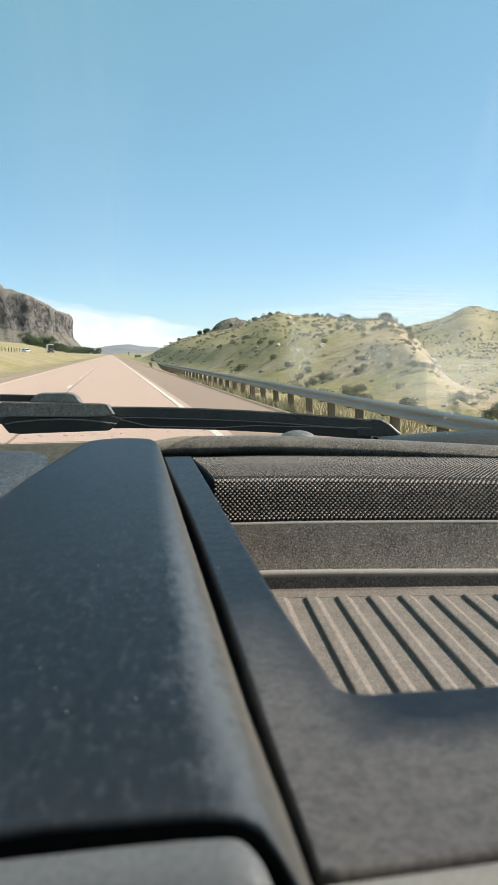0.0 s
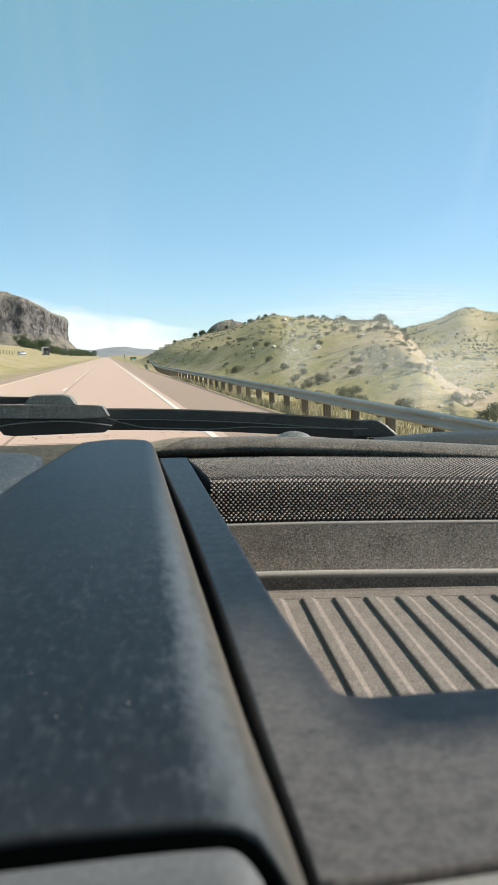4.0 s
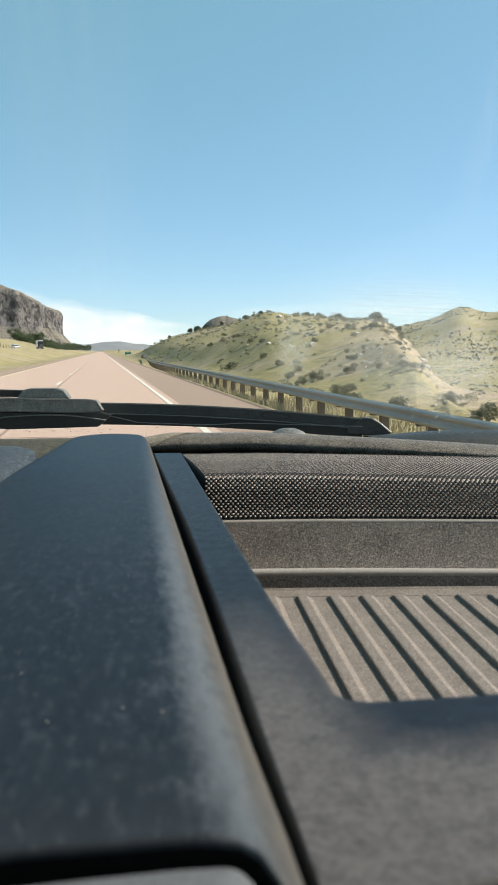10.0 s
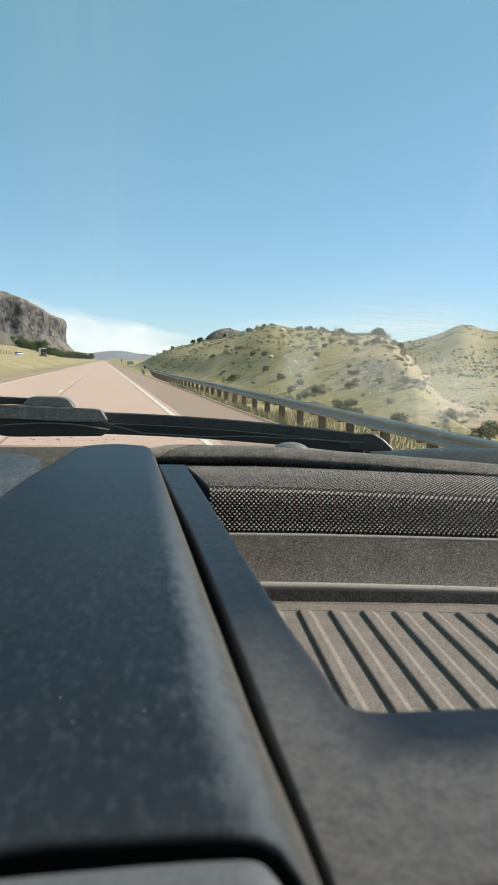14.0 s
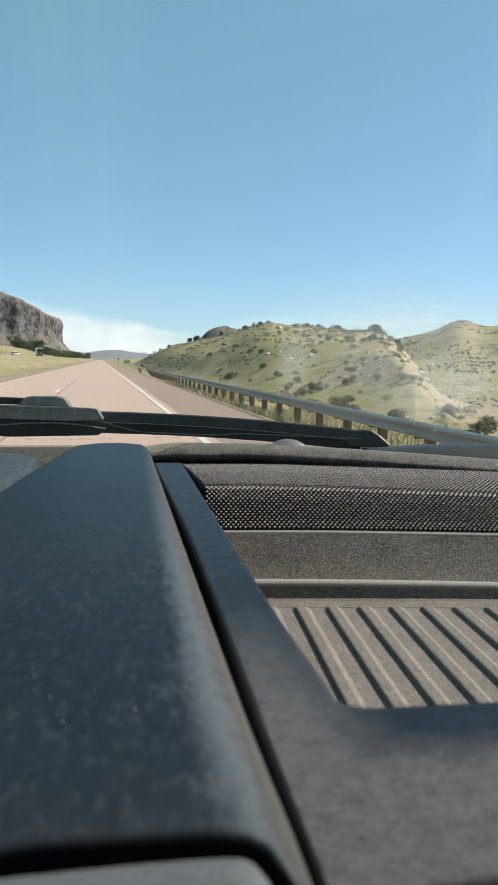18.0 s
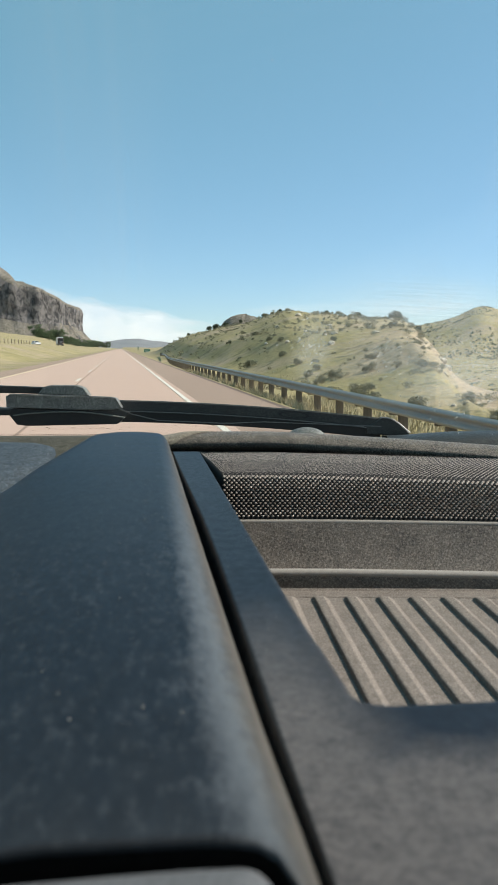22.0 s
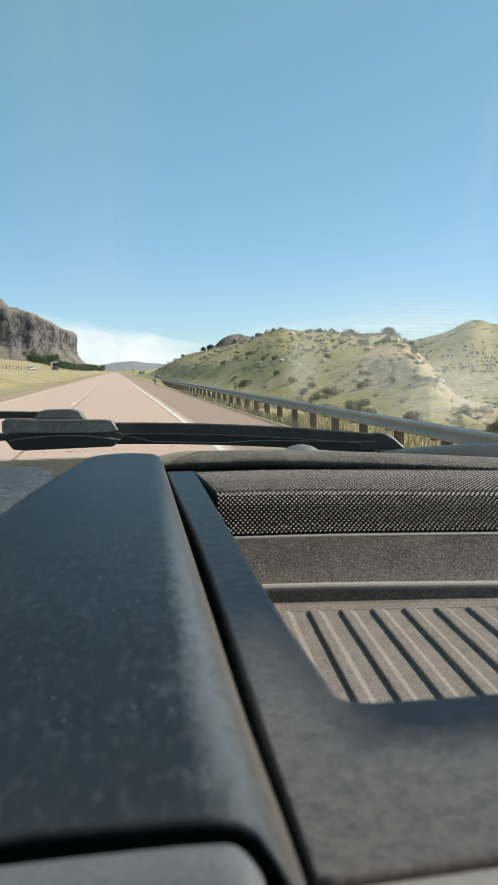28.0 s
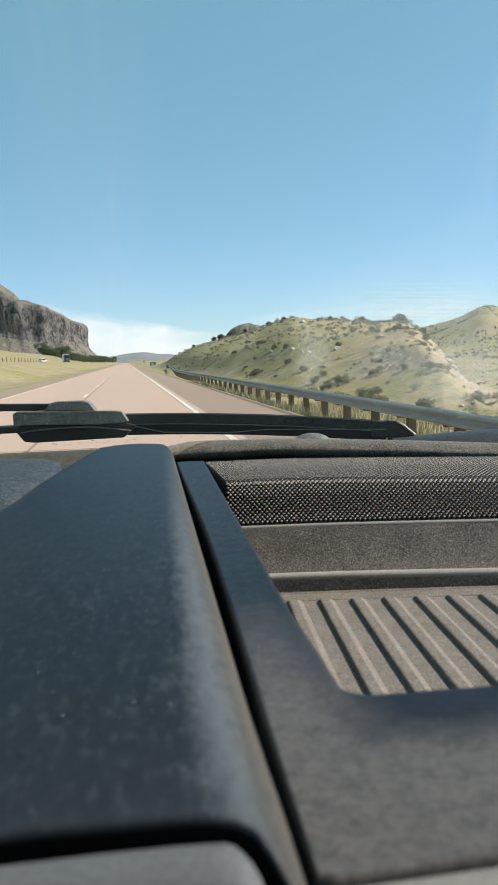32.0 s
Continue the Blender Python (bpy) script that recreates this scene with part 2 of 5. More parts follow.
M_BEZEL = mottled("bezel_plastic", (0.090, 0.090, 0.094), (0.125, 0.125, 0.13), 60.0, 0.22, grain=1500, bump=0.03, depth=0.0002)
M_FASCIA = mottled("fascia_plastic", (0.17, 0.155, 0.14), (0.23, 0.21, 0.19), 120.0, 0.45, grain=1500, bump=0.1, depth=0.0003)
M_WIPER = gritty("wiper_plastic", (0.014, 0.015, 0.015), (0.062, 0.066, 0.064), 0.0022, 0.5, 0.4, 0.4, 0.0006)
M_WIPER_DUST = gritty("dusty_wiper_plastic", (0.065, 0.065, 0.060), (0.30, 0.295, 0.27), 0.0024, 0.6, 0.3, 0.6, 0.0008)
M_BLADE = mottled("wiper_rubber", (0.006, 0.006, 0.006), (0.012, 0.012, 0.012), 60.0, 0.6)
M_EDGE = mottled("pale_edge", (0.10, 0.105, 0.105), (0.17, 0.175, 0.175), 50.0, 0.4)
M_BODY = mottled("truck_paint", (0.16, 0.17, 0.18), (0.20, 0.21, 0.22), 2.0, 0.3, metal=0.3)
M_CABIN = mottled("cabin_lining", (0.10, 0.10, 0.105), (0.14, 0.14, 0.145), 8.0, 0.85, grain=300, bump=0.3)
M_TYRE = mottled("tyre_rubber", (0.012, 0.012, 0.012), (0.025, 0.025, 0.025), 12.0, 0.85)
M_STEEL = mottled("galvanised_steel", (0.28, 0.265, 0.245), (0.43, 0.405, 0.375), 1.2, 0.6, metal=0.0, spec=0.4, grain=30)
M_POST = mottled("weathered_timber", (0.085, 0.062, 0.042), (0.18, 0.135, 0.095), 1.5, 0.85, grain=22, bump=0.5, depth=0.01, stretch=(1, 1, 0.2))
M_LINE = mottled("road_paint", (0.60, 0.53, 0.45), (0.76, 0.69, 0.60), 1.5, 0.8, spec=0.2, grain=40)
M_YELLOW = mottled("yellow_road_paint", (0.58, 0.44, 0.26), (0.70, 0.56, 0.37), 1.5, 0.7, grain=40)
def rock_material():
    """Columnar rock: pale weathered faces, dark upright cracks, rusty stains, scrubby ledges."""
    n = Nodes("basalt_cliff", 0.92, 0.0, 0.2)
    face = n.ramp(n.noise(0.03, 6.0, 0.65, (1, 1, 0.4)), [(0.3, (0.125, 0.112, 0.110)), (0.7, (0.30, 0.268, 0.258))])
    crack = n.ramp(n.noise(0.10, 7.0, 0.75, (1, 1, 0.62), 0.9), [(0.42, (0.0,) * 3), (0.56, (1.0,) * 3)])
    fine = n.ramp(n.noise(0.5, 6.0, 0.75, (1, 1, 0.3)), [(0.3, (0.075, 0.066, 0.066)), (0.7, (0.33, 0.295, 0.28))])
    tone = n.mix(crack, (0.055, 0.052, 0.055), n.mix(0.45, face, fine))
    rust = n.ramp(n.noise(0.02, 4.0), [(0.58, (0.0,) * 3), (0.75, (0.3,) * 3)])
    tone = n.mix(rust, tone, (0.30, 0.19, 0.12))
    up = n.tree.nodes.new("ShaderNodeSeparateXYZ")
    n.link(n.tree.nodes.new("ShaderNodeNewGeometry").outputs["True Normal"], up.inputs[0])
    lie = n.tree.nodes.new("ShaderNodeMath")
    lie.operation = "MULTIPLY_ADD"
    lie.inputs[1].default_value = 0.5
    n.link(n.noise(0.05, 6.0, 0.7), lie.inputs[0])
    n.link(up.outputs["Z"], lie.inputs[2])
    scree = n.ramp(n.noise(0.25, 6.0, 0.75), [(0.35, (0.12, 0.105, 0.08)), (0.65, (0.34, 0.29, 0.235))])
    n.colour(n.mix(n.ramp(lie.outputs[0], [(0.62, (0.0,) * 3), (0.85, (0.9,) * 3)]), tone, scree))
    n.bump(n.noise(0.10, 7.0, 0.75, (1, 1, 0.42), 0.7), 1.0, 6.0)
    n.bump(n.noise(0.6, 5.0, 0.7), 0.8, 1.2)
    return n.mat


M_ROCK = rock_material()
M_STONE = mottled("pale_boulder", (0.40, 0.35, 0.28), (0.58, 0.51, 0.42), 1.4, 0.9, grain=9, bump=0.6, depth=0.05)
M_SAGE = mottled("sagebrush_leaf", (0.125, 0.122, 0.072), (0.28, 0.26, 0.165), 0.6, 0.8, grain=6)
M_JUNIPER = mottled("juniper_leaf", (0.030, 0.045, 0.020), (0.075, 0.095, 0.045), 0.9, 0.8, grain=7)
M_TREE = mottled("cottonwood_leaf", (0.045, 0.072, 0.026), (0.10, 0.14, 0.055), 0.12, 0.8, grain=1.5)
M_BARK = mottled("bark", (0.10, 0.075, 0.05), (0.2, 0.155, 0.11), 2.0, 0.9, grain=20, bump=0.6, depth=0.02)
M_GRASS = mottled("dry_grass_blade", (0.27, 0.222, 0.122), (0.46, 0.375, 0.235), 0.25, 0.8, grain=3.0)
M_WHITE = mottled("white_vehicle_paint", (0.72, 0.72, 0.70), (0.82, 0.82, 0.80), 1.0, 0.35)
M_GLASS_DARK = mottled("dark_vehicle_glass", (0.02, 0.025, 0.03), (0.04, 0.045, 0.05), 1.0, 0.1)
M_CAB = mottled("dark_cab_paint", (0.035, 0.018, 0.018), (0.06, 0.032, 0.03), 1.0, 0.3)
M_SIGN = mottled("green_sign_sheet", (0.005, 0.14, 0.075), (0.01, 0.18, 0.10), 1.0, 0.5)
M_SIGN_MARK = mottled("white_sign_sheet", (0.72, 0.74, 0.72), (0.82, 0.84, 0.82), 3.0, 0.5)


def road_material(name, dark, light, track):
    n = Nodes(name, 0.85, 0.0, 0.3)
    patch = n.ramp(n.noise(0.12, 4.0, 0.6, (1.0, 0.12, 1.0)), [(0.3, dark), (0.7, light)])
    lanes = n.ramp(n.noise(0.55, 3.0, 0.5, (1.0, 0.012, 1.0)), [(0.35, track), (0.65, light)])
    chips = n.ramp(n.noise(45.0, 3.0, 0.7), [(0.3, tuple(c * 0.6 for c in dark)), (0.7, tuple(min(1, c * 1.25) for c in light))])
    n.colour(n.mix(0.35, n.mix(0.45, patch, lanes), chips))
    n.bump(n.noise(60.0, 2.0, 0.6), 0.5, 0.004)
    return n.mat


M_ROAD = road_material("red_chip_seal", (0.47, 0.31, 0.238), (0.57, 0.395, 0.312), (0.52, 0.35, 0.27))
M_SHOULDER = road_material("shoulder_seal", (0.285, 0.194, 0.144), (0.375, 0.258, 0.194), (0.32, 0.216, 0.162))
M_TAR_EDGE = mottled("tar_edge", (0.10, 0.062, 0.045), (0.17, 0.11, 0.08), 0.8, 0.8, grain=9)
M_TAR = mottled("tar_seam", (0.24, 0.155, 0.112), (0.31, 0.205, 0.15), 0.8, 0.8, grain=9)


def range_material(name):
    """Dry rangeland: green and straw-coloured grass, bare soil and dark scrub."""
    n = Nodes(name, 0.95, 0.0, 0.15)
    grass = n.ramp(n.noise(0.05, 5.0, 0.6), [(0.32, (0.225, 0.195, 0.083)), (0.5, (0.350, 0.278, 0.138)), (0.68, (0.450, 0.345, 0.205))])
    blades = n.ramp(n.noise(1.7, 5.0, 0.7), [(0.3, (0.120, 0.112, 0.044)), (0.7, (0.450, 0.365, 0.190))])
    cover = n.mix(0.45, grass, blades)
    bare = n.noise(0.085, 6.0, 0.65, None, 0.6)
    soil = n.ramp(n.noise(0.9, 4.0), [(0.3, (0.29, 0.215, 0.150)), (0.7, (0.47, 0.365, 0.265))])
    mask = n.ramp(bare, [(0.46, (0, 0, 0)), (0.63, (0.75, 0.75, 0.75))])
    cover = n.mix(mask, cover, soil)
    scrub = n.ramp(n.noise(0.33, 6.0, 0.72), [(0.58, (0, 0, 0)), (0.64, (0.7, 0.7, 0.7))])
    cover = n.mix(scrub, cover, (0.085, 0.090, 0.045))
    tufts = n.ramp(n.noise(2.2, 4.0, 0.7), [(0.56, (0, 0, 0)), (0.64, (0.65,) * 3)])
    cover = n.mix(tufts, cover, (0.11, 0.105, 0.05))
    stones = n.ramp(n.noise(1.1, 3.0, 0.8, None, 1.2), [(0.66, (0, 0, 0)), (0.70, (0.7,) * 3)])
    cover = n.mix(stones, cover, (0.50, 0.43, 0.35))
    # bare cut banks with ragged edges
    for (cx, cy, cz), size in (((27.0, 47.0, -1.5), (18.0, 24.0, 8.0)), ((26.0, 92.0, 2.0), (9.0, 34.0, 5.0)), ((16.0, 84.0, 1.0), (5.0, 30.0, 3.0))):
        m = n.tree.nodes.new("ShaderNodeMapping")
        m.vector_type = "TEXTURE"
        m.inputs["Location"].default_value, m.inputs["Scale"].default_value = (cx, cy, cz), size
        n.link(n.coord, m.inputs["Vector"])
        g = n.tree.nodes.new("ShaderNodeTexGradient")
        g.gradient_type = "SPHERICAL"
        n.link(m.outputs["Vector"], g.inputs["Vector"])
        add = n.tree.nodes.new("ShaderNodeMath")
        add.operation = "MULTIPLY"
        n.link(g.outputs["Fac"], add.inputs[0])
        n.link(n.noise(0.7, 6.0, 0.7), add.inputs[1])
        cover = n.mix(n.ramp(add.outputs[0], [(0.12, (0, 0, 0)), (0.25, (0.85,) * 3)]), cover, soil)
    n.colour(cover)
    n.bump(n.noise(2.5, 5.0, 0.7), 0.7, 0.10)
    n.bump(n.noise(0.22, 5.0, 0.65), 0.5, 0.5)
    return n.mat


M_RANGE = range_material("rangeland")


def glass_material():
    n = Nodes("windscreen_glass")
    t = n.tree
    clear = n.put("ShaderNodeBsdfTransparent", Color=(0.93, 0.955, 0.955, 1))
    shine = n.put("ShaderNodeBsdfGlossy", Roughness=0.02)
    fres = n.put("ShaderNodeFresnel", IOR=1.3)
    film = n.put("ShaderNodeBsdfDiffuse", Color=(0.75, 0.76, 0.76, 1))
    body = t.nodes.new("ShaderNodeMixShader")
    n.link(fres.outputs[0], body.inputs[0])
    n.link(clear.outputs[0], body.inputs[1])
    n.link(shine.outputs[0], body.inputs[2])
    haze = n.ramp(n.noise(3.5, 6.0, 0.65, (1.0, 0.25, 0.25)), [(0.42, (0.0, 0.0, 0.0)), (0.75, (0.03, 0.03, 0.03))])
    out = t.nodes.new("ShaderNodeMixShader")
    n.link(haze, out.inputs[0])
    n.link(body.outputs[0], out.inputs[1])
    n.link(film.outputs[0], out.inputs[2])
    n.link(out.outputs[0], t.nodes["Material Output"].inputs["Surface"])
    return n.mat


def smear_material(name, amount, scale, stretch):
    """A thin film of dried dirt on glass, thickest where the noise is high."""
    n = Nodes(name)
    t = n.tree
    clear = n.put("ShaderNodeBsdfTransparent")
    film = n.put("ShaderNodeBsdfTranslucent", Color=(0.70, 0.69, 0.65, 1))
    edge = n.tree.nodes.new("ShaderNodeTexGradient")
    edge.gradient_type = "SPHERICAL"
    n.link(n.coord, edge.inputs["Vector"])
    fade = n.ramp(edge.outputs["Fac"], [(0.0, (0, 0, 0)), (0.6, (1, 1, 1))])
    cover = n.ramp(n.noise(scale, 6.0, 0.7, stretch), [(0.30, (0, 0, 0)), (0.75, (amount,) * 3)])
    m = n.mix(fade, (0.0, 0.0, 0.0), cover)
    out = t.nodes.new("ShaderNodeMixShader")
    n.link(m, out.inputs[0])
    n.link(clear.outputs[0], out.inputs[1])
    n.link(film.outputs[0], out.inputs[2])
    n.link(out.outputs[0], t.nodes["Material Output"].inputs["Surface"])
    return n.mat


M_GLASS = glass_material()


# ---- mesh helpers ----
def mesh_from(name, verts, faces, mats, smooth=True):
    me = bpy.data.meshes.new(name)
    me.from_pydata([tuple(v) for v in verts], [], faces)
    for m in mats if isinstance(mats, (list, tuple)) else [mats]:
        me.materials.append(m)
    me.polygons.foreach_set("use_smooth", [smooth] * len(me.polygons))
    me.update()
    return me


def part(name, me, parent=None, label=""):
    ob = new(name, me)
    if parent:
        ob.parent = parent
    if label:
        ob["label"] = label
    return ob


def from_bm(name, bm, mat, smooth=False):
    me = bpy.data.meshes.new(name)
    bmesh.ops.recalc_face_normals(bm, faces=bm.faces)
    bm.to_mesh(me)
    bm.free()
    me.materials.append(mat)
    me.polygons.foreach_set("use_smooth", [smooth] * len(me.polygons))
    return me


def box_bm(x0, x1, y0, y1, z0, z1, bevel=0.0, bm=None):
    bm = bm or bmesh.new()
    made = bmesh.ops.create_cube(bm, size=1.0, matrix=Matrix.Translation(((x0 + x1) / 2, (y0 + y1) / 2, (z0 + z1) / 2)) @ Matrix.Diagonal((x1 - x0, y1 - y0, z1 - z0, 1)))
    if bevel:
        edges = {e for v in made["verts"] for e in v.link_edges}
        bmesh.ops.bevel(bm, geom=list(edges), offset=bevel, segments=2, affect="EDGES", profile=0.5)
    return bm


def loft(rows, closed=False):
    """Verts and quads of a sheet through rows of equally many points."""
    n = len(rows[0])
    verts = [p for row in rows for p in row]
    faces = []
    for i in range(len(rows) - 1):
        for j in range(n if closed else n - 1):
            k = (j + 1) % n
            faces.append((i * n + j, i * n + k, (i + 1) * n + k, (i + 1) * n + j))
    return verts, faces


def smoothstep(a, b, x):
    t = min(1.0, max(0.0, (x - a) / (b - a)))
    return t * t * (3 - 2 * t)


def interp(x, pairs):
    return float(np.interp(x, [p[0] for p in pairs], [p[1] for p in pairs]))


CY, SY = math.cos(radians(YAW)), math.sin(radians(YAW))


def dash(x, y, z):
    """From the dashboard's own axes (right, ahead, up from the camera) to the world."""
    return (x * CY - y * SY, x * SY + y * CY, z + EYE)


def dash_all(verts):
    return [dash(*v) for v in verts]


def dash_bm(bm):
    m = Matrix.Translation((0, 0, EYE)) @ Matrix.Rotation(radians(YAW), 4, "Z")
    bm.transform(m)
    return bm


# ---- the ground ----
FOCAL = 1254.0
RIDGE = ((178, -3), (240, -1), (300, 20), (350, 31), (400, 40), (445, 54), (472, 60), (550, 53), (627, 46), (690, 40), (712, 33), (732, 18), (753, 0), (780, -32), (809, -66), (840, -86), (900, -108), (1300, -120))
RIDGE_R = ((178, 220), (240, 170), (330, 150), (480, 120), (650, 92), (705, 80), (760, 62), (830, 46), (900, 38), (1300, 30))
SECOND = ((178, 0), (300, 6), (640, 22), (740, 36), (800, 48), (825, 57), (845, 66), (862, 60), (900, 50), (1100, 74), (1600, 80))


def bearing(x, y):
    """The bearing as an offset on a plane one focal length ahead."""
    a = max(-1.0, min(1.0, math.atan2(x, max(y, 1e-6)))) if y > 0 else math.copysign(1.0, x)
    return 178 + FOCAL * math.tan(a)


def soft(q, pairs, spread):
    """The table's value, averaged over a little stretch so that no kink shows."""
    return sum(interp(q + spread * k / 2, pairs) for k in (-2, -1, 0, 1, 2)) / 5


def roughness(x, y, size, seed):
    return noise.noise(Vector((x / size + seed, y / size - seed, seed * 0.37)))


def ground_z(x, y):
    r = math.hypot(x, y)
    base = -0.06
    if x >= 0:
        q = bearing(x, y) + 7 * roughness(x, y, 48.0, 6.6) * smoothstep(8, 20, x)
        r0 = interp(q, RIDGE_R)
        top = EYE + r0 * soft(q, RIDGE, 9) / FOCAL
        out = smoothstep(4.4, 11.0, x)
        if y > 0:
            ra = 4.6 * r / max(x, 0.1)
            t = (r - ra) / max(r0 - ra, 6.0)
            if r <= r0:
                z = top * smoothstep(0.05, 1.0, t) - 0.9 * math.sin(math.pi * min(1, max(0, t * 2.2))) * smoothstep(4.4, 9, x)
            else:
                z = top + (-3.0 - top) * smoothstep(r0, r0 * 1.9, r)
            z += smoothstep(170, 560, r) * (1 - 0.35 * smoothstep(600, 1000, r)) * (EYE + 560 * soft(q, SECOND, 18) / FOCAL + 3.0) * smoothstep(60, 200, x)
            fade = 1 - 0.8 * smoothstep(1000, 2200, r)
            z *= fade
        else:
            z = -1.0 + 2.0 * smoothstep(30, 300, x)
        bumps = 0.16 * roughness(x, y, 2.3, 3.1) + 0.5 * roughness(x, y, 9.0, 7.7) * smoothstep(8, 20, x) + 2.6 * roughness(x, y, 55.0, 1.3) * smoothstep(110, 240, r) + 9.0 * roughness(x, y, 240.0, 5.3) * smoothstep(300, 900, r)
    else:
        left = -x
        out = smoothstep(7.8, 13.0, left)
        z = 2.6 * smoothstep(8.0, 22.0, left) + 15.0 * smoothstep(34.0, 120.0, left)
        calm = 1.0 if left < 20 else (0.0 if left < 35 else smoothstep(35, 60, left))
        bumps = calm * (0.10 * roughness(x, y, 2.0, 2.2) + 1.6 * roughness(x, y, 60.0, 4.4) * smoothstep(35, 120, left))
        z *= 1 - 0.6 * smoothstep(1400, 2600, r)
    verge = -0.32 * smoothstep(3.75, 5.1, x) * (1 - smoothstep(7.0, 14.0, x))
    return base + verge + out * (z + bumps)


def build_ground():
    azimuths = list(np.arange(-180, -10, 5.0)) + list(np.arange(-10, 34, 0.14)) + list(np.arange(34, 180, 5.0))
    radii = [0.0] + list(np.geomspace(3.0, 4900.0, 190))
    rows = []
    for r in radii:
        row = []
        for a in azimuths:
            x, y = r * math.sin(radians(a)), r * math.cos(radians(a))
            row.append((x, y, ground_z(x, y)))
        rows.append(row)
    verts, faces = loft(rows, closed=True)
    faces = [f[::-1] for f in faces]
    ob = part("ground", mesh_from("ground", verts, faces, M_RANGE))
    return tagged(ob, "dry grassy rangeland with bare soil patches and low hills", "ground", kind="structure")


build_ground()


def strip(name, label, x0, x1, y0, y1, z, mat, step=12.0, lift=None, kind="structure", category="road", thick=0.05):
    """A paved band along the road with a real edge."""
    n = max(1, int((y1 - y0) / step))
    rows = []
    for i in range(n + 1):
        y = y0 + (y1 - y0) * i / n
        h = z + (lift(y) if lift else 0.0)
        rows.append([(x0, y, h - thick), (x0, y, h), ((x0 + x1) / 2, y, h + 0.004), (x1, y, h), (x1, y, h - thick)])
    v, f = loft(rows)
    ob = part(name, mesh_from(name, v, f, mat, False))
    return tagged(ob, label, category, kind=kind)


road = strip("road", "reddish chip-seal highway carriageway with two lanes", -5.75, 1.9, -80, 1500, 0.0, M_ROAD)
strip("shoulder_right", "darker reddish paved hard shoulder beside the guardrail", 1.905, 3.55, -80, 1500, -0.004, M_SHOULDER)
strip("shoulder_left", "narrow reddish paved inner shoulder", -7.2, -5.755, -80, 1500, -0.004, M_SHOULDER)
strip("road_opposite", "pale opposite carriageway beyond the grass median", -33.0, -23.5, -80, 1200, 2.62, M_ROAD)



def flat_strip(name, x0, x1, y0, y1, z, mat, parent, bend=0.0):
    """A painted line a few millimetres proud of the road, with worn edges."""
    n = max(2, int((y1 - y0) / 1.5))
    rows = []
    for i in range(n + 1):
        y = y0 + (y1 - y0) * i / n
        wob = 0.008 * roughness(x0, y, 0.7, 6.1)
        off = bend * roughness(y, x0, 7.0, 9.4)
        rows.append([(x0 + wob + off, y, z - 0.006), (x0 + wob + off, y, z), (x1 - wob + off, y, z), (x1 - wob + off, y, z - 0.006)])
    v, f = loft(rows)
    return part(name, mesh_from(name, v, f, mat, False), parent)


flat_strip("edge_line", 1.61, 1.73, -60, 900, 0.010, M_LINE, road)
flat_strip("median_line", -5.62, -5.50, -60, 900, 0.010, M_YELLOW, road)
for k in range(-4, 40):
    y0 = 6.1 + 12.19 * k
    flat_strip("lane_dash", -1.93, -1.80, y0, y0 + 3.05, 0.010, M_LINE, road)
flat_strip("tar_seam", -1.72, -1.66, -60, 420, 0.008, M_TAR, road, bend=0.05)
flat_strip("pavement_edge", 3.50, 3.72, -60, 300, -0.006, M_TAR_EDGE, road, bend=0.05)


# ---- guardrail ----
def rail_x(y):
    return 4.72 + 2.4 * smoothstep(62, 128, y)


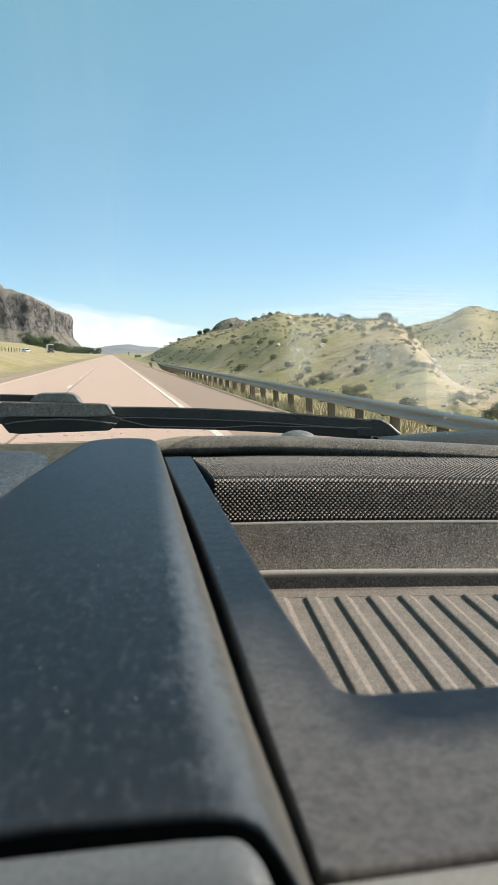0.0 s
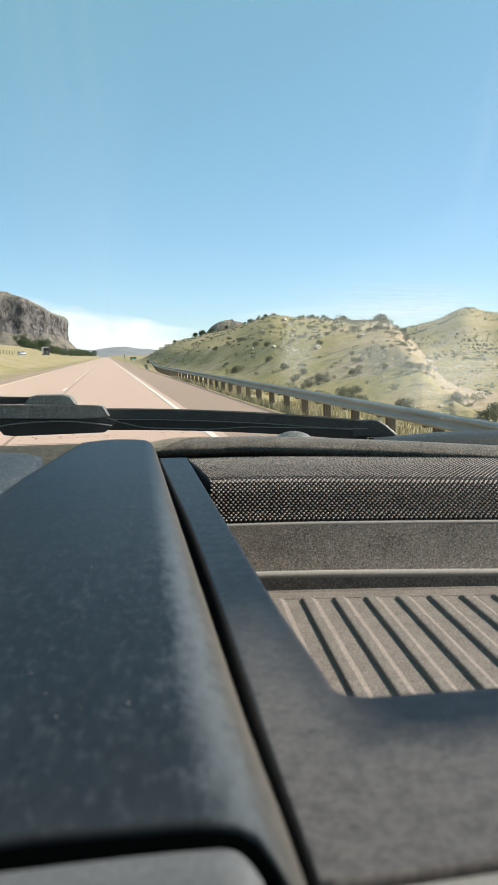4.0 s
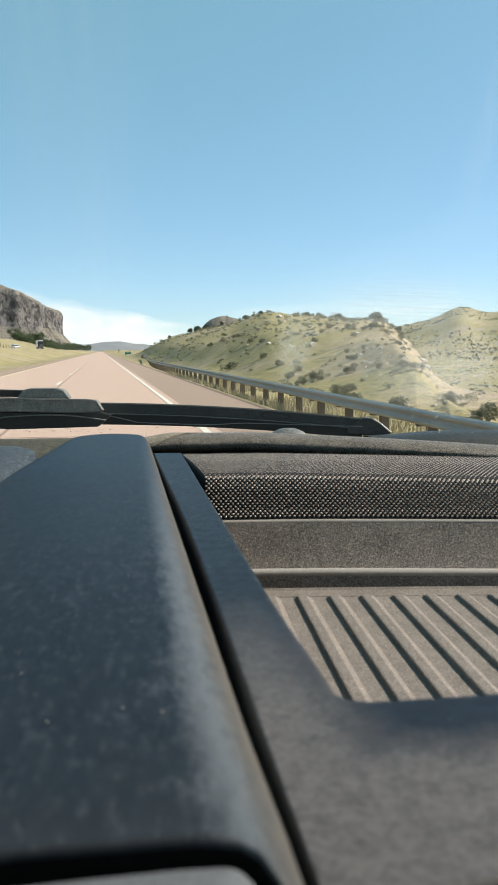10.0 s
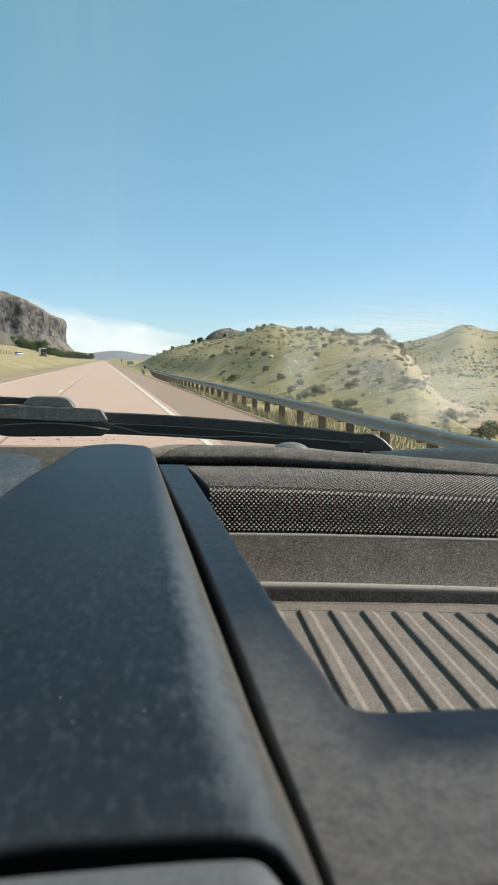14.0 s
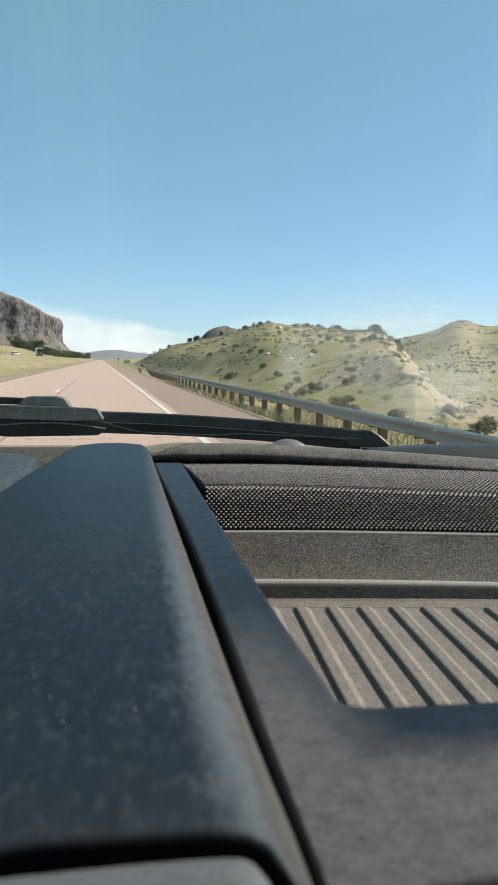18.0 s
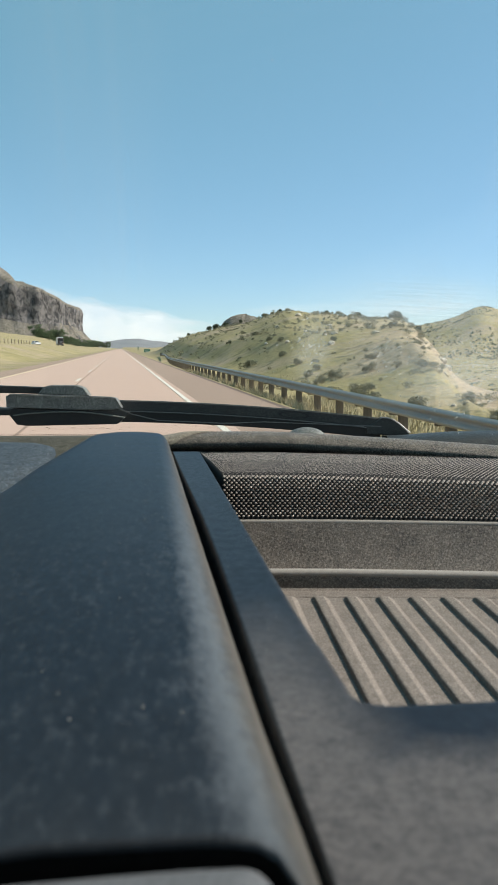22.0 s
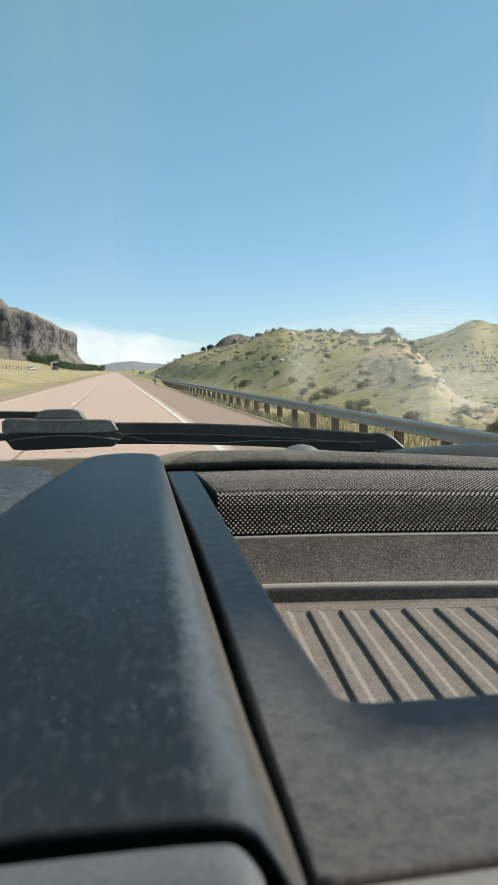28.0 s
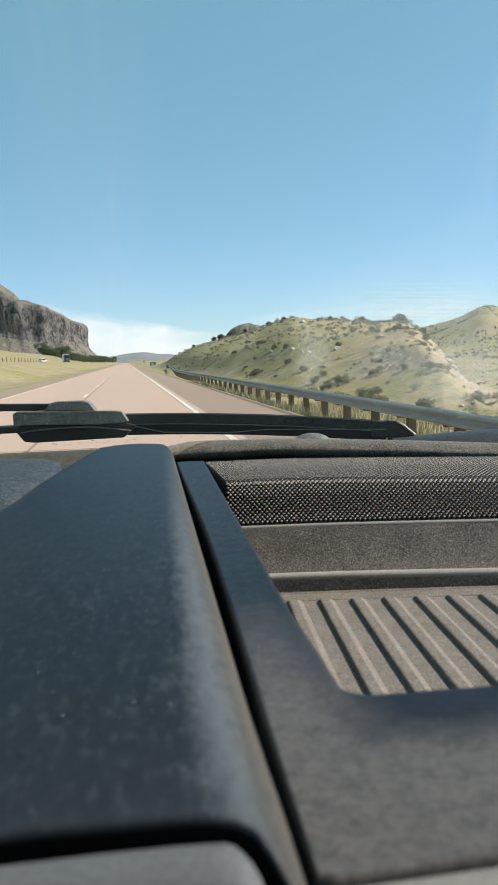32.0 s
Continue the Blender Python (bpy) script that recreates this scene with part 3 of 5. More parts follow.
def build_guardrail():
    rail = tagged(new("guardrail"), "galvanised W-beam guardrail on weathered timber posts", "guardrail")
    prof = ((0.015, 0.365), (-0.005, 0.385), (-0.055, 0.405), (-0.062, 0.435), (-0.045, 0.46), (0.0, 0.495), (0.008, 0.52),
            (0.0, 0.545), (-0.045, 0.58), (-0.062, 0.605), (-0.055, 0.635), (-0.005, 0.655), (0.015, 0.675))
    y0, y1, step = -11.4, 127.0, 1.905
    rows = []
    y = y0
    while y <= y1:
        rows.append([(rail_x(y) + dx, y, 0.675 - (0.675 - z) * 0.78 + 0.012 * roughness(y, 0, 3.0, 5.0)) for dx, z in prof])
        y += 0.9525
    v, f = loft(rows)
    v2, f2 = loft([[(p[0] + 0.004, p[1], p[2]) for p in row] for row in rows])
    n = len(v)
    part("beam", mesh_from("beam", v + v2, f + [tuple(i + n for i in q[::-1]) for q in f2], M_STEEL), rail)
    bm = box_bm(-0.08, 0.08, -0.06, 0.06, -0.45, 0.57, 0.012)
    post_me = from_bm("post", bm, M_POST)
    block_me = from_bm("block", box_bm(-0.08, 0.08, -0.06, 0.06, -0.12, 0.10, 0.01), M_POST)
    bolt_bm = bmesh.new()
    bmesh.ops.create_cone(bolt_bm, cap_ends=True, segments=8, radius1=0.02, radius2=0.014, depth=0.015, matrix=Matrix.Rotation(radians(-90), 4, "Y"))
    bolt_me = from_bm("bolt", bolt_bm, M_STEEL)
    rng = random.Random(4)
    y = y0 + 0.6
    while y < y1:
        p = part("post", post_me, rail)
        p.matrix_basis = pose(rail_x(y) + 0.27, y, rng.uniform(-0.02, 0.02), rng.uniform(-1.5, 1.5), rng.uniform(-1.5, 1.5), rng.uniform(-4, 4))
        b = part("block", block_me, rail)
        b.matrix_basis = pose(rail_x(y) + 0.095, y, 0.52)
        if y < 60:
            part("bolt", bolt_me, rail).matrix_basis = pose(rail_x(y) - 0.006, y, 0.52)
        y += step
    end = box_bm(-0.30, 0.16, -0.12, 0.12, 0.25, 0.78, 0.05)
    end.transform(Matrix.Translation((rail_x(y1) + 0.05, y1, 0)))
    part("end_terminal", from_bm("end_terminal", end, M_POST), rail, "dark squared end terminal")
    rail.location.z = -0.27


build_guardrail()


# ---- buttes ----
def build_butte(name, label, cx, cy, ax, ay, height, rise, talus, seed, base, dome=0.0):
    """A flat-shouldered rock mass: vertical jointed cliffs over a sloping talus."""
    rows = []
    n = 220
    levels = [0.0, 0.12, 0.24, 0.34, 0.42, 0.5, 0.58, 0.66, 0.74, 0.82, 0.89, 0.94, 0.975, 1.0]
    crown = []
    for lv in levels:
        row = []
        for i in range(n):
            a = 2 * math.pi * i / n
            ca, sa_ = math.cos(a), math.sin(a)
            sup = (abs(ca) ** 2.6 + abs(sa_) ** 2.6) ** (-1 / 2.6)
            px, py = ax * sup * ca, ay * sup * sa_
            top = height + 1.25 * rise * (0.56 - px / ax) * smoothstep(0.62, 0.15, px / ax) + height * 0.05 * roughness(px, py, ax * 0.35, seed)
            top *= 1 - 0.28 * smoothstep(0.60, 1.0, px / ax)
            joint = roughness(a * 26, lv * 6.0, 1.0, seed + 2) * 0.022 + roughness(a * 9, lv * 2.4, 1.0, seed + 5) * 0.05 + roughness(a * 70, lv * 12.0, 1.0, seed + 9) * 0.010
            flare = 1.0 + talus * (1 - smoothstep(0.0, 0.42, lv)) * (0.22 + 0.78 * smoothstep(0.75, -0.3, px / ax))
            tuck = 1.0 - 0.30 * smoothstep(0.84, 1.0, lv) ** 1.5 - 0.05 * lv
            tuck += (math.sqrt(max(0.0, 1 - lv ** 2.4)) - tuck) * dome
            k = (flare * tuck) + joint * (1 - dome * lv)
            row.append((cx + px * k, cy + py * k, base + top * lv))
        rows.append(row)
        crown = row
    rows.append([(cx + (p[0] - cx) * 0.5, cy + (p[1] - cy) * 0.5, p[2] + height * 0.03 * (1 - dome)) for p in crown])
    rows.append([(cx + (p[0] - cx) * 0.02, cy + (p[1] - cy) * 0.02, p[2] + height * 0.04 * (1 - dome)) for p in crown])
    v, f = loft(rows, closed=True)
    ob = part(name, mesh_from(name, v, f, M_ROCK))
    return tagged(ob, label, "butte")


build_butte("rock_butte", "grey-brown jointed basalt butte above a scree slope", -258, 1560, 182, 150, 129, 62, 0.45, 1.7, 6)
build_butte("rock_butte", "dark rounded rock butte standing behind the hill", 266, 1500, 66, 50, 63, 2, 0.15, 6.2, 4, 0.85)


# ---- far hills ----
def build_far_hills():
    n = Nodes("far_sage_hills", 0.95, 0.0, 0.1)
    n.colour(n.ramp(n.noise(0.012, 6.0, 0.65), [(0.3, (0.185, 0.185, 0.195)), (0.7, (0.265, 0.262, 0.265))]))
    rows = []
    for i in range(121):
        a = radians(-30 + 70 * i / 120)
        top = 46 + 34 * roughness(math.degrees(a), 0, 3.1, 8.8) + 9 * roughness(math.degrees(a), 0, 0.9, 2.8)
        rows.append([((3900 + 330 * k) * math.sin(a), (3900 + 330 * k) * math.cos(a), -8 + (max(8, top) + 8) * math.sin(k / 2 * math.pi / 2) ** 1.4) for k in range(3)])
    v, f = loft(rows)
    tagged(part("far_hills", mesh_from("far_hills", v, f, n.mat)), "low grey-green hills on the horizon", "hills", kind="structure")


build_far_hills()


# ---- vegetation ----
def clump_mesh(name, centres, mat, leaves, seed, leaf, spread=0.42):
    """Many small leaf blades round each centre (x, y, z, radius, height)."""
    rng = np.random.default_rng(seed)
    sheets = []
    for x, y, z, rad, tall in centres:
        lobes = rng.normal(0, spread, (5, 3)) * (rad, rad, tall * 0.35) + (0, 0, tall * 0.5)
        d = rng.normal(0, 1, (leaves, 3))
        d /= np.linalg.norm(d, axis=1)[:, None]
        c = lobes[rng.integers(0, 5, leaves)] + d * (rad * 0.45, rad * 0.45, tall * 0.36) * rng.uniform(0.5, 1.1, (leaves, 1))
        c[:, 2] = np.maximum(c[:, 2], 0.02)
        u, w = rng.normal(0, 1, (leaves, 3)), rng.normal(0, 1, (leaves, 3))
        u *= leaf * rad / np.linalg.norm(u, axis=1)[:, None]
        w *= leaf * rad * 0.6 / np.linalg.norm(w, axis=1)[:, None]
        o = c + (x, y, z)
        sheets.append(np.stack([o - u, o + w, o + u, o - w], axis=1).reshape(-1, 3))
    verts = np.concatenate(sheets).tolist()
    faces = [(k, k + 1, k + 2, k + 3) for k in range(0, len(verts), 4)]
    return mesh_from(name, verts, faces, mat, False)


def spot(q, r):
    """A place on the ground at a bearing and a distance."""
    a = math.atan((q - 178) / FOCAL)
    x, y = r * math.sin(a), r * math.cos(a)
    return x, y, ground_z(x, y)


def scatter_sage():
    rng = random.Random(11)
    near = []
    while len(near) < 1500:
        q = rng.uniform(250, 735) if rng.random() < 0.96 else rng.uniform(735, 900)
        r0 = interp(q, RIDGE_R)
        r = r0 * (1.06 - abs(rng.gauss(0, 0.34)))
        if r < 14:
            continue
        x, y, z = spot(q, r)
        if x < 7.5 or (noise.noise(Vector((x / 14, y / 14, 2.0))) < -0.05 and rng.random() < 0.8):
            continue
        s = rng.uniform(0.09, 0.34) * (1.9 if rng.random() < 0.10 else 1.0)
        near.append((x, y, z - 0.05, s, s * rng.uniform(0.9, 1.3)))
    ob = part("sagebrush", clump_mesh("sagebrush", near, M_SAGE, 220, 3, 0.085, 0.27))
    tagged(ob, "grey-green sagebrush scattered over the roadside hill", "sagebrush", kind="stuff")
    far = []
    while len(far) < 1000:
        x, y, z = spot(rng.uniform(700, 930), rng.uniform(190, 620))
        if noise.noise(Vector((x / 60, y / 60, 5.0))) < -0.1:
            continue
        s = rng.uniform(0.28, 0.85)
        far.append((x, y, z - 0.1, s, s * 1.5))
    while len(far) < 1250:
        x, y, z = spot(rng.uniform(742, 960), rng.uniform(60, 200))
        s = rng.uniform(0.12, 0.34)
        far.append((x, y, z - 0.1, s, s * 1.2))
    ob = part("scrub", clump_mesh("scrub", far, M_JUNIPER, 130, 5, 0.13, 0.27))
    tagged(ob, "dark juniper scrub dotted over the far hillside", "scrub", kind="stuff")


scatter_sage()


def build_junipers():
    rng = random.Random(21)
    me = [clump_mesh("juniper_bush", [(0, 0, -0.05, 1.0, 1.25)], M_JUNIPER, 1700, 40 + k, 0.075, 0.24) for k in range(2)]
    spots = ((678, 1.0, 1.15), (662, 1.01, 0.5), (345, 1.0, 1.1), (332, 1.0, 0.8), (362, 1.0, 0.9), (390, 0.99, 0.6),
             (432, 0.99, 0.7), (460, 0.98, 0.5), (605, 1.0, 0.75), (545, 1.0, 0.6), (296, 0.97, 0.5), (720, 0.97, 0.6))
    for k, (q, f, s) in enumerate(spots):
        x, y, z = spot(q, interp(q, RIDGE_R) * f)
        ob = part("juniper_bush", me[k % 2])
        ob.matrix_basis = pose(x, y, z, 0, 0, rng.uniform(0, 360)) @ Matrix.Diagonal((s, s, s, 1))
        tagged(ob, "dark green juniper bush on the hill's crest", "bush", "bushes on the crest")


build_junipers()


def build_sage_bushes():
    """Waist-high sagebrush between the guardrail and the hill's foot."""
    rng = random.Random(63)
    shapes = [clump_mesh("sagebrush_bush", [(0, 0, -0.05, 0.62, 0.72), (0.35, 0.2, -0.05, 0.42, 0.5)], M_SAGE, 900, 70 + k, 0.062, 0.26) for k in range(3)]
    for k in range(34):
        y = 16 + 74 * rng.random() ** 1.3
        x = 6.6 + 0.055 * y + abs(rng.gauss(0, 2.6 + 0.05 * y))
        s = rng.uniform(0.40, 1.0)
        ob = part("sagebrush_bush", shapes[k % 3])
        ob.matrix_basis = pose(x, y, ground_z(x, y), 0, 0, rng.uniform(0, 360)) @ Matrix.Diagonal((s, s, s * rng.uniform(0.8, 1.1), 1))
        tagged(ob, "grey-green sagebrush bush growing at the hill's foot", "bush", "sagebrush behind the guardrail")


build_sage_bushes()


def build_fence():
    """Wire fence on timber posts along the median's far side."""
    fence = tagged(new("wire_fence"), "low timber-post wire fence on the grassy median", "fence")
    post = from_bm("post", box_bm(-0.06, 0.06, -0.06, 0.06, -0.3, 1.15, 0.015), M_POST)
    rng = random.Random(19)
    feet = []
    for k in range(17):
        y = 118 + 5.2 * k
        x = -24.6 + 0.02 * k
        feet.append((x, y, ground_z(x, y)))
        part("post", post, fence).matrix_basis = pose(*feet[-1], rng.uniform(-3, 3), rng.uniform(-3, 3), rng.uniform(-10, 10))
    for up in (0.45, 0.80, 1.08):
        rows = [[(x + 0.006 * math.cos(a), y, z + up + 0.006 * math.sin(a)) for a in (0.5, 2.6, 4.7)] for x, y, z in feet]
        v, f = loft(rows, closed=True)
        part("wire", mesh_from("wire", v, f, M_STEEL), fence)


build_fence()


def build_trees():
    rng = random.Random(8)
    bm = bmesh.new()
    for ang, lean, ln, rad in ((0, 0, 8.5, 0.34), (40, 26, 4.5, 0.15), (160, 30, 4.2, 0.14), (280, 24, 4.8, 0.15)):
        m = Matrix.Translation((0, 0, 0 if lean == 0 else 3.5)) @ Matrix.Rotation(radians(ang), 4, "Z") @ Matrix.Rotation(radians(lean), 4, "Y") @ Matrix.Translation((0, 0, ln / 2 - 0.2))
        bmesh.ops.create_cone(bm, cap_ends=True, segments=8, radius1=rad, radius2=rad * 0.35, depth=ln, matrix=m)
    trunk = from_bm("trunk", bm, M_BARK, True)
    crowns = []
    for k in range(3):
        lobes = [(rng.gauss(0, 1.9), rng.gauss(0, 1.9), rng.uniform(0.2, 6.4), rng.uniform(1.2, 2.4), rng.uniform(2.0, 4.0)) for _ in range(16)]
        crowns.append(clump_mesh("crown", lobes, M_TREE, 150, 17 + k, 0.17))
    kinds = []
    for k in range(46):
        q = 40 + 116 * (k / 45) + rng.uniform(-3, 3)
        r = rng.uniform(860, 1090)
        a = math.atan((q - 178) / FOCAL)
        x, y = r * math.sin(a), r * math.cos(a)
        s = rng.choice((0.55, 0.8, 1.0, 1.15, 1.5)) * rng.uniform(0.85, 1.15) * (1.0 if k < 36 else 0.7)
        m = pose(x, y, ground_z(x, y) - 0.3, 0, 0, rng.uniform(0, 360)) @ Matrix.Diagonal((s * rng.uniform(1.1, 1.6), s * 1.25, s, 1))
        if k < 3:
            ob = tagged(new("cottonwood_tree"), "leafy green cottonwood at the foot of the butte", "tree", "trees below the butte")
            part("trunk", trunk, ob)
            part("crown", crowns[k], ob)
            kinds.append(ob)
        else:
            ob = copy_thing(kinds[k % 3], m)
        ob.matrix_basis = m


build_trees()


def build_grass():
    rng = np.random.default_rng(5)
    verts, faces = [], []
    count = 0
    while count < 17000:
        y = 5 + 42 * rng.random() ** 1.6
        x = 4.0 + abs(rng.normal(0, 1)) * (1.6 + 0.02 * y)
        if x > 45:
            continue
        if roughness(x, y, 3.5, 1.9) < -0.25:
            continue
        z = ground_z(x, y)
        tall = rng.uniform(0.08, 0.26)
        wide = 0.008 * (1 + 0.02 * y)
        a = rng.uniform(0, 6.283)
        lx, ly = rng.normal(0, 0.35, 2) * tall
        k = len(verts)
        verts += [(x - wide * math.cos(a), y - wide * math.sin(a), z - 0.02), (x + wide * math.cos(a), y + wide * math.sin(a), z - 0.02), (x + lx, y + ly, z + tall)]
        faces.append((k, k + 1, k + 2))
        count += 1
    ob = part("roadside_grass", mesh_from("roadside_grass", verts, faces, M_GRASS, False))
    tagged(ob, "dry yellow-green roadside grass behind the guardrail", "grass", kind="stuff")


build_grass()


def build_boulders():
    rng = random.Random(31)
    meshes = []
    for k in range(3):
        bm = bmesh.new()
        bmesh.ops.create_icosphere(bm, subdivisions=3, radius=1.0)
        for v in bm.verts:
            v.co *= 1 + 0.30 * noise.noise(v.co * 1.3 + Vector((k * 7.0, 0, 0))) + 0.12 * noise.noise(v.co * 3.7 + Vector((0, k * 5.0, 0)))
            v.co.z *= 0.6
        meshes.append(from_bm("boulder", bm, M_STONE))
    spots = [(494, 0.72, 0.45), (556, 0.5, 0.32), (515, 0.8, 0.28), (780, 0.8, 0.35), (455, 0.6, 0.3), (640, 0.6, 0.3), (770, 0.9, 0.45)]
    spots += [(rng.uniform(430, 800), rng.uniform(0.45, 0.95), rng.uniform(0.1, 0.3)) for _ in range(26)]
    for k, (q, f, s) in enumerate(spots):
        x, y, z = spot(q, interp(q, RIDGE_R) * f)
        ob = part("boulder", meshes[k % 3])
        ob.matrix_basis = pose(x, y, z + s * 0.1, 0, 0, rng.uniform(0, 360)) @ Matrix.Diagonal((s, s * 0.8, s, 1))
        tagged(ob, "pale weathered boulder lying on the grassy slope", "boulder", "boulders on the slope")


build_boulders()


# ---- cloud bank low over the horizon ----
def build_clouds(label, q0, q1, lows, tops, dense, grain, stretch, thick, fade):
    """Vapour on a far curved sheet; lows and tops are its edges above the horizon, by bearing."""
    n = Nodes("cloud_vapour")
    t = n.tree
    glow = n.put("ShaderNodeEmission", Strength=0.80)
    n.link(n.ramp(n.noise(grain * 1.7, 5.0, 0.6, stretch), [(0.35, (0.80, 0.86, 0.93)), (0.65, (1.0, 1.0, 1.0))]), glow.inputs["Color"])
    clear = n.put("ShaderNodeBsdfTransparent")
    uv = t.nodes["Texture Coordinate"].outputs["UV"]
    sep = t.nodes.new("ShaderNodeSeparateXYZ")
    n.link(uv, sep.inputs[0])
    puff = n.noise(grain, 8.0, 0.60, stretch, 0.4)
    shape = n.ramp(sep.outputs["Y"], fade)
    side = n.ramp(sep.outputs["X"], [(0.0, (0.6,) * 3), (0.15, (1.0,) * 3), (0.72, (1.0,) * 3), (1.0, (0.35,) * 3)])
    both = t.nodes.new("ShaderNodeMath")
    both.operation = "MULTIPLY"
    n.link(shape, both.inputs[0])
    n.link(side, both.inputs[1])
    mul = t.nodes.new("ShaderNodeMath")
    mul.operation = "MULTIPLY_ADD"
    mul.inputs[1].default_value = 1.35
    n.link(puff, mul.inputs[0])
    sub = t.nodes.new("ShaderNodeMath")
    sub.operation = "SUBTRACT"
    sub.inputs[1].default_value = dense
    n.link(both.outputs[0], sub.inputs[0])
    n.link(sub.outputs[0], mul.inputs[2])
    fac = n.ramp(mul.outputs[0], [(0.0, (0, 0, 0)), (0.5, (thick,) * 3)])
    out = t.nodes.new("ShaderNodeMixShader")
    n.link(fac, out.inputs[0])
    n.link(clear.outputs[0], out.inputs[1])
    n.link(glow.outputs[0], out.inputs[2])
    n.link(out.outputs[0], t.nodes["Material Output"].inputs["Surface"])
    rows = []
    for i in range(41):
        q = q0 + (q1 - q0) * i / 40
        a = math.atan((q - 178) / FOCAL)
        r = 4700
        low, top = (EYE + r * interp(q, edge) / FOCAL for edge in (lows, tops))
        rows.append([(r * math.sin(a), r * math.cos(a), low + (top - low) * k / 12) for k in range(13)])
    v, f = loft(rows)
    me = mesh_from("cloud_bank", v, f, n.mat)
    layer = me.uv_layers.new(name="UVMap")
    for loop in me.loops:
        layer.data[loop.index].uv = ((loop.vertex_index // 13) / 40, (loop.vertex_index % 13) / 12)
    ob = part("cloud_bank", me)
    ob.visible_shadow = False
    tagged(ob, label, "cloud", kind="structure")


build_clouds("low white cloud bank over the far hills", -220, 400, ((-220, -6), (400, -6)),
             ((-220, 150), (0, 118), (110, 96), (220, 72), (330, 48), (400, 32)), 0.90, 0.0026, (1.0, 1.0, 2.2), 0.70,
             [(0.0, (0.86,) * 3), (0.5, (0.76,) * 3), (0.80, (0.62,) * 3), (0.92, (0.34,) * 3), (1.0, (0.0,) * 3)])
build_clouds("thin white cloud streaks above the hills", 360, 900, ((360, 30), (900, 30)), ((360, 80), (620, 96), (900, 84)),
             1.20, 0.0044, (0.5, 0.5, 5.0), 0.26, [(0.0, (0.35,) * 3), (0.45, (0.80,) * 3), (0.65, (0.80,) * 3), (1.0, (0.0,) * 3)])


# ---- vehicle on the opposite carriageway, sign ahead ----
def wheel_mesh(name, radius, width, mat):
    bm = bmesh.new()
    bmesh.ops.create_cone(bm, cap_ends=True, segments=24, radius1=radius, radius2=radius, depth=width, matrix=Matrix.Rotation(radians(90), 4, "Y"))
    edges = [e for e in bm.edges if all(len(f.verts) > 4 or True for f in e.link_faces) and abs(e.verts[0].co.x - e.verts[1].co.x) < 1e-5]
    bmesh.ops.bevel(bm, geom=edges, offset=radius * 0.1, segments=2, affect="EDGES")
    return from_bm(name, bm, mat, False)


def build_van():
    van = tagged(new("car"), "white car driving on the opposite carriageway", "car")
    y0, x0 = 255.0, -28.6
    van.matrix_basis = pose(x0, y0, ground_z(x0, y0) - 0.03, 0, 0, 24)

    def slope(dx0, dx1, ya0, yb0, ya1, yb1, z0, z1):
        """A tapered block: half widths and ends at its foot and at its top."""
        bm = box_bm(-1, 1, -1, 1, 0, 1)
        for v in bm.verts:
            k = v.co.z
            a, b = ya0 + (ya1 - ya0) * k, yb0 + (yb1 - yb0) * k
            v.co = ((dx0 + (dx1 - dx0) * k) * v.co.x, (a + b) / 2 + (b - a) / 2 * v.co.y, z0 + (z1 - z0) * k)
        bmesh.ops.bevel(bm, geom=list(bm.edges), offset=0.05, segments=2, affect="EDGES")
        return bm

    part("body", from_bm("body", slope(0.90, 0.93, -2.30, 2.25, -2.25, 2.20, 0.32, 1.05), M_WHITE), van)
    part("cabin", from_bm("cabin", slope(0.86, 0.70, -1.25, 2.05, -0.55, 1.75, 1.03, 1.62), M_WHITE), van, "white roof and pillars")
    part("windscreen", from_bm("windscreen", slope(0.74, 0.62, -1.29, -1.0, -0.66, -0.4, 1.08, 1.55), M_GLASS_DARK), van, "dark windscreen")
    part("bumper", from_bm("bumper", slope(0.88, 0.88, -2.38, -2.2, -2.36, -2.2, 0.30, 0.52), M_TYRE), van, "dark lower bumper")
    for side in (-1, 1):
        for wy0, wy1 in ((-0.75, 0.25), (0.33, 1.45)):
            bm = box_bm(-0.02, 0.02, wy0, wy1, 1.10, 1.50, 0.01)
            bm.transform(Matrix.Translation((side * 0.80, 0, 0)) @ Matrix.Shear("XY", 4, (-side * 0.27, 0)) @ Matrix.Translation((side * 0.375, 0, 0)))
            part("side_window", from_bm("side_window", bm, M_GLASS_DARK), van, "dark side window")
    tyre = wheel_mesh("wheel", 0.33, 0.24, M_TYRE)
    for wx in (-0.82, 0.82):
        for wy in (-1.45, 1.35):
            part("wheel", tyre, van).matrix_basis = pose(wx, wy, 0.33)


build_van()


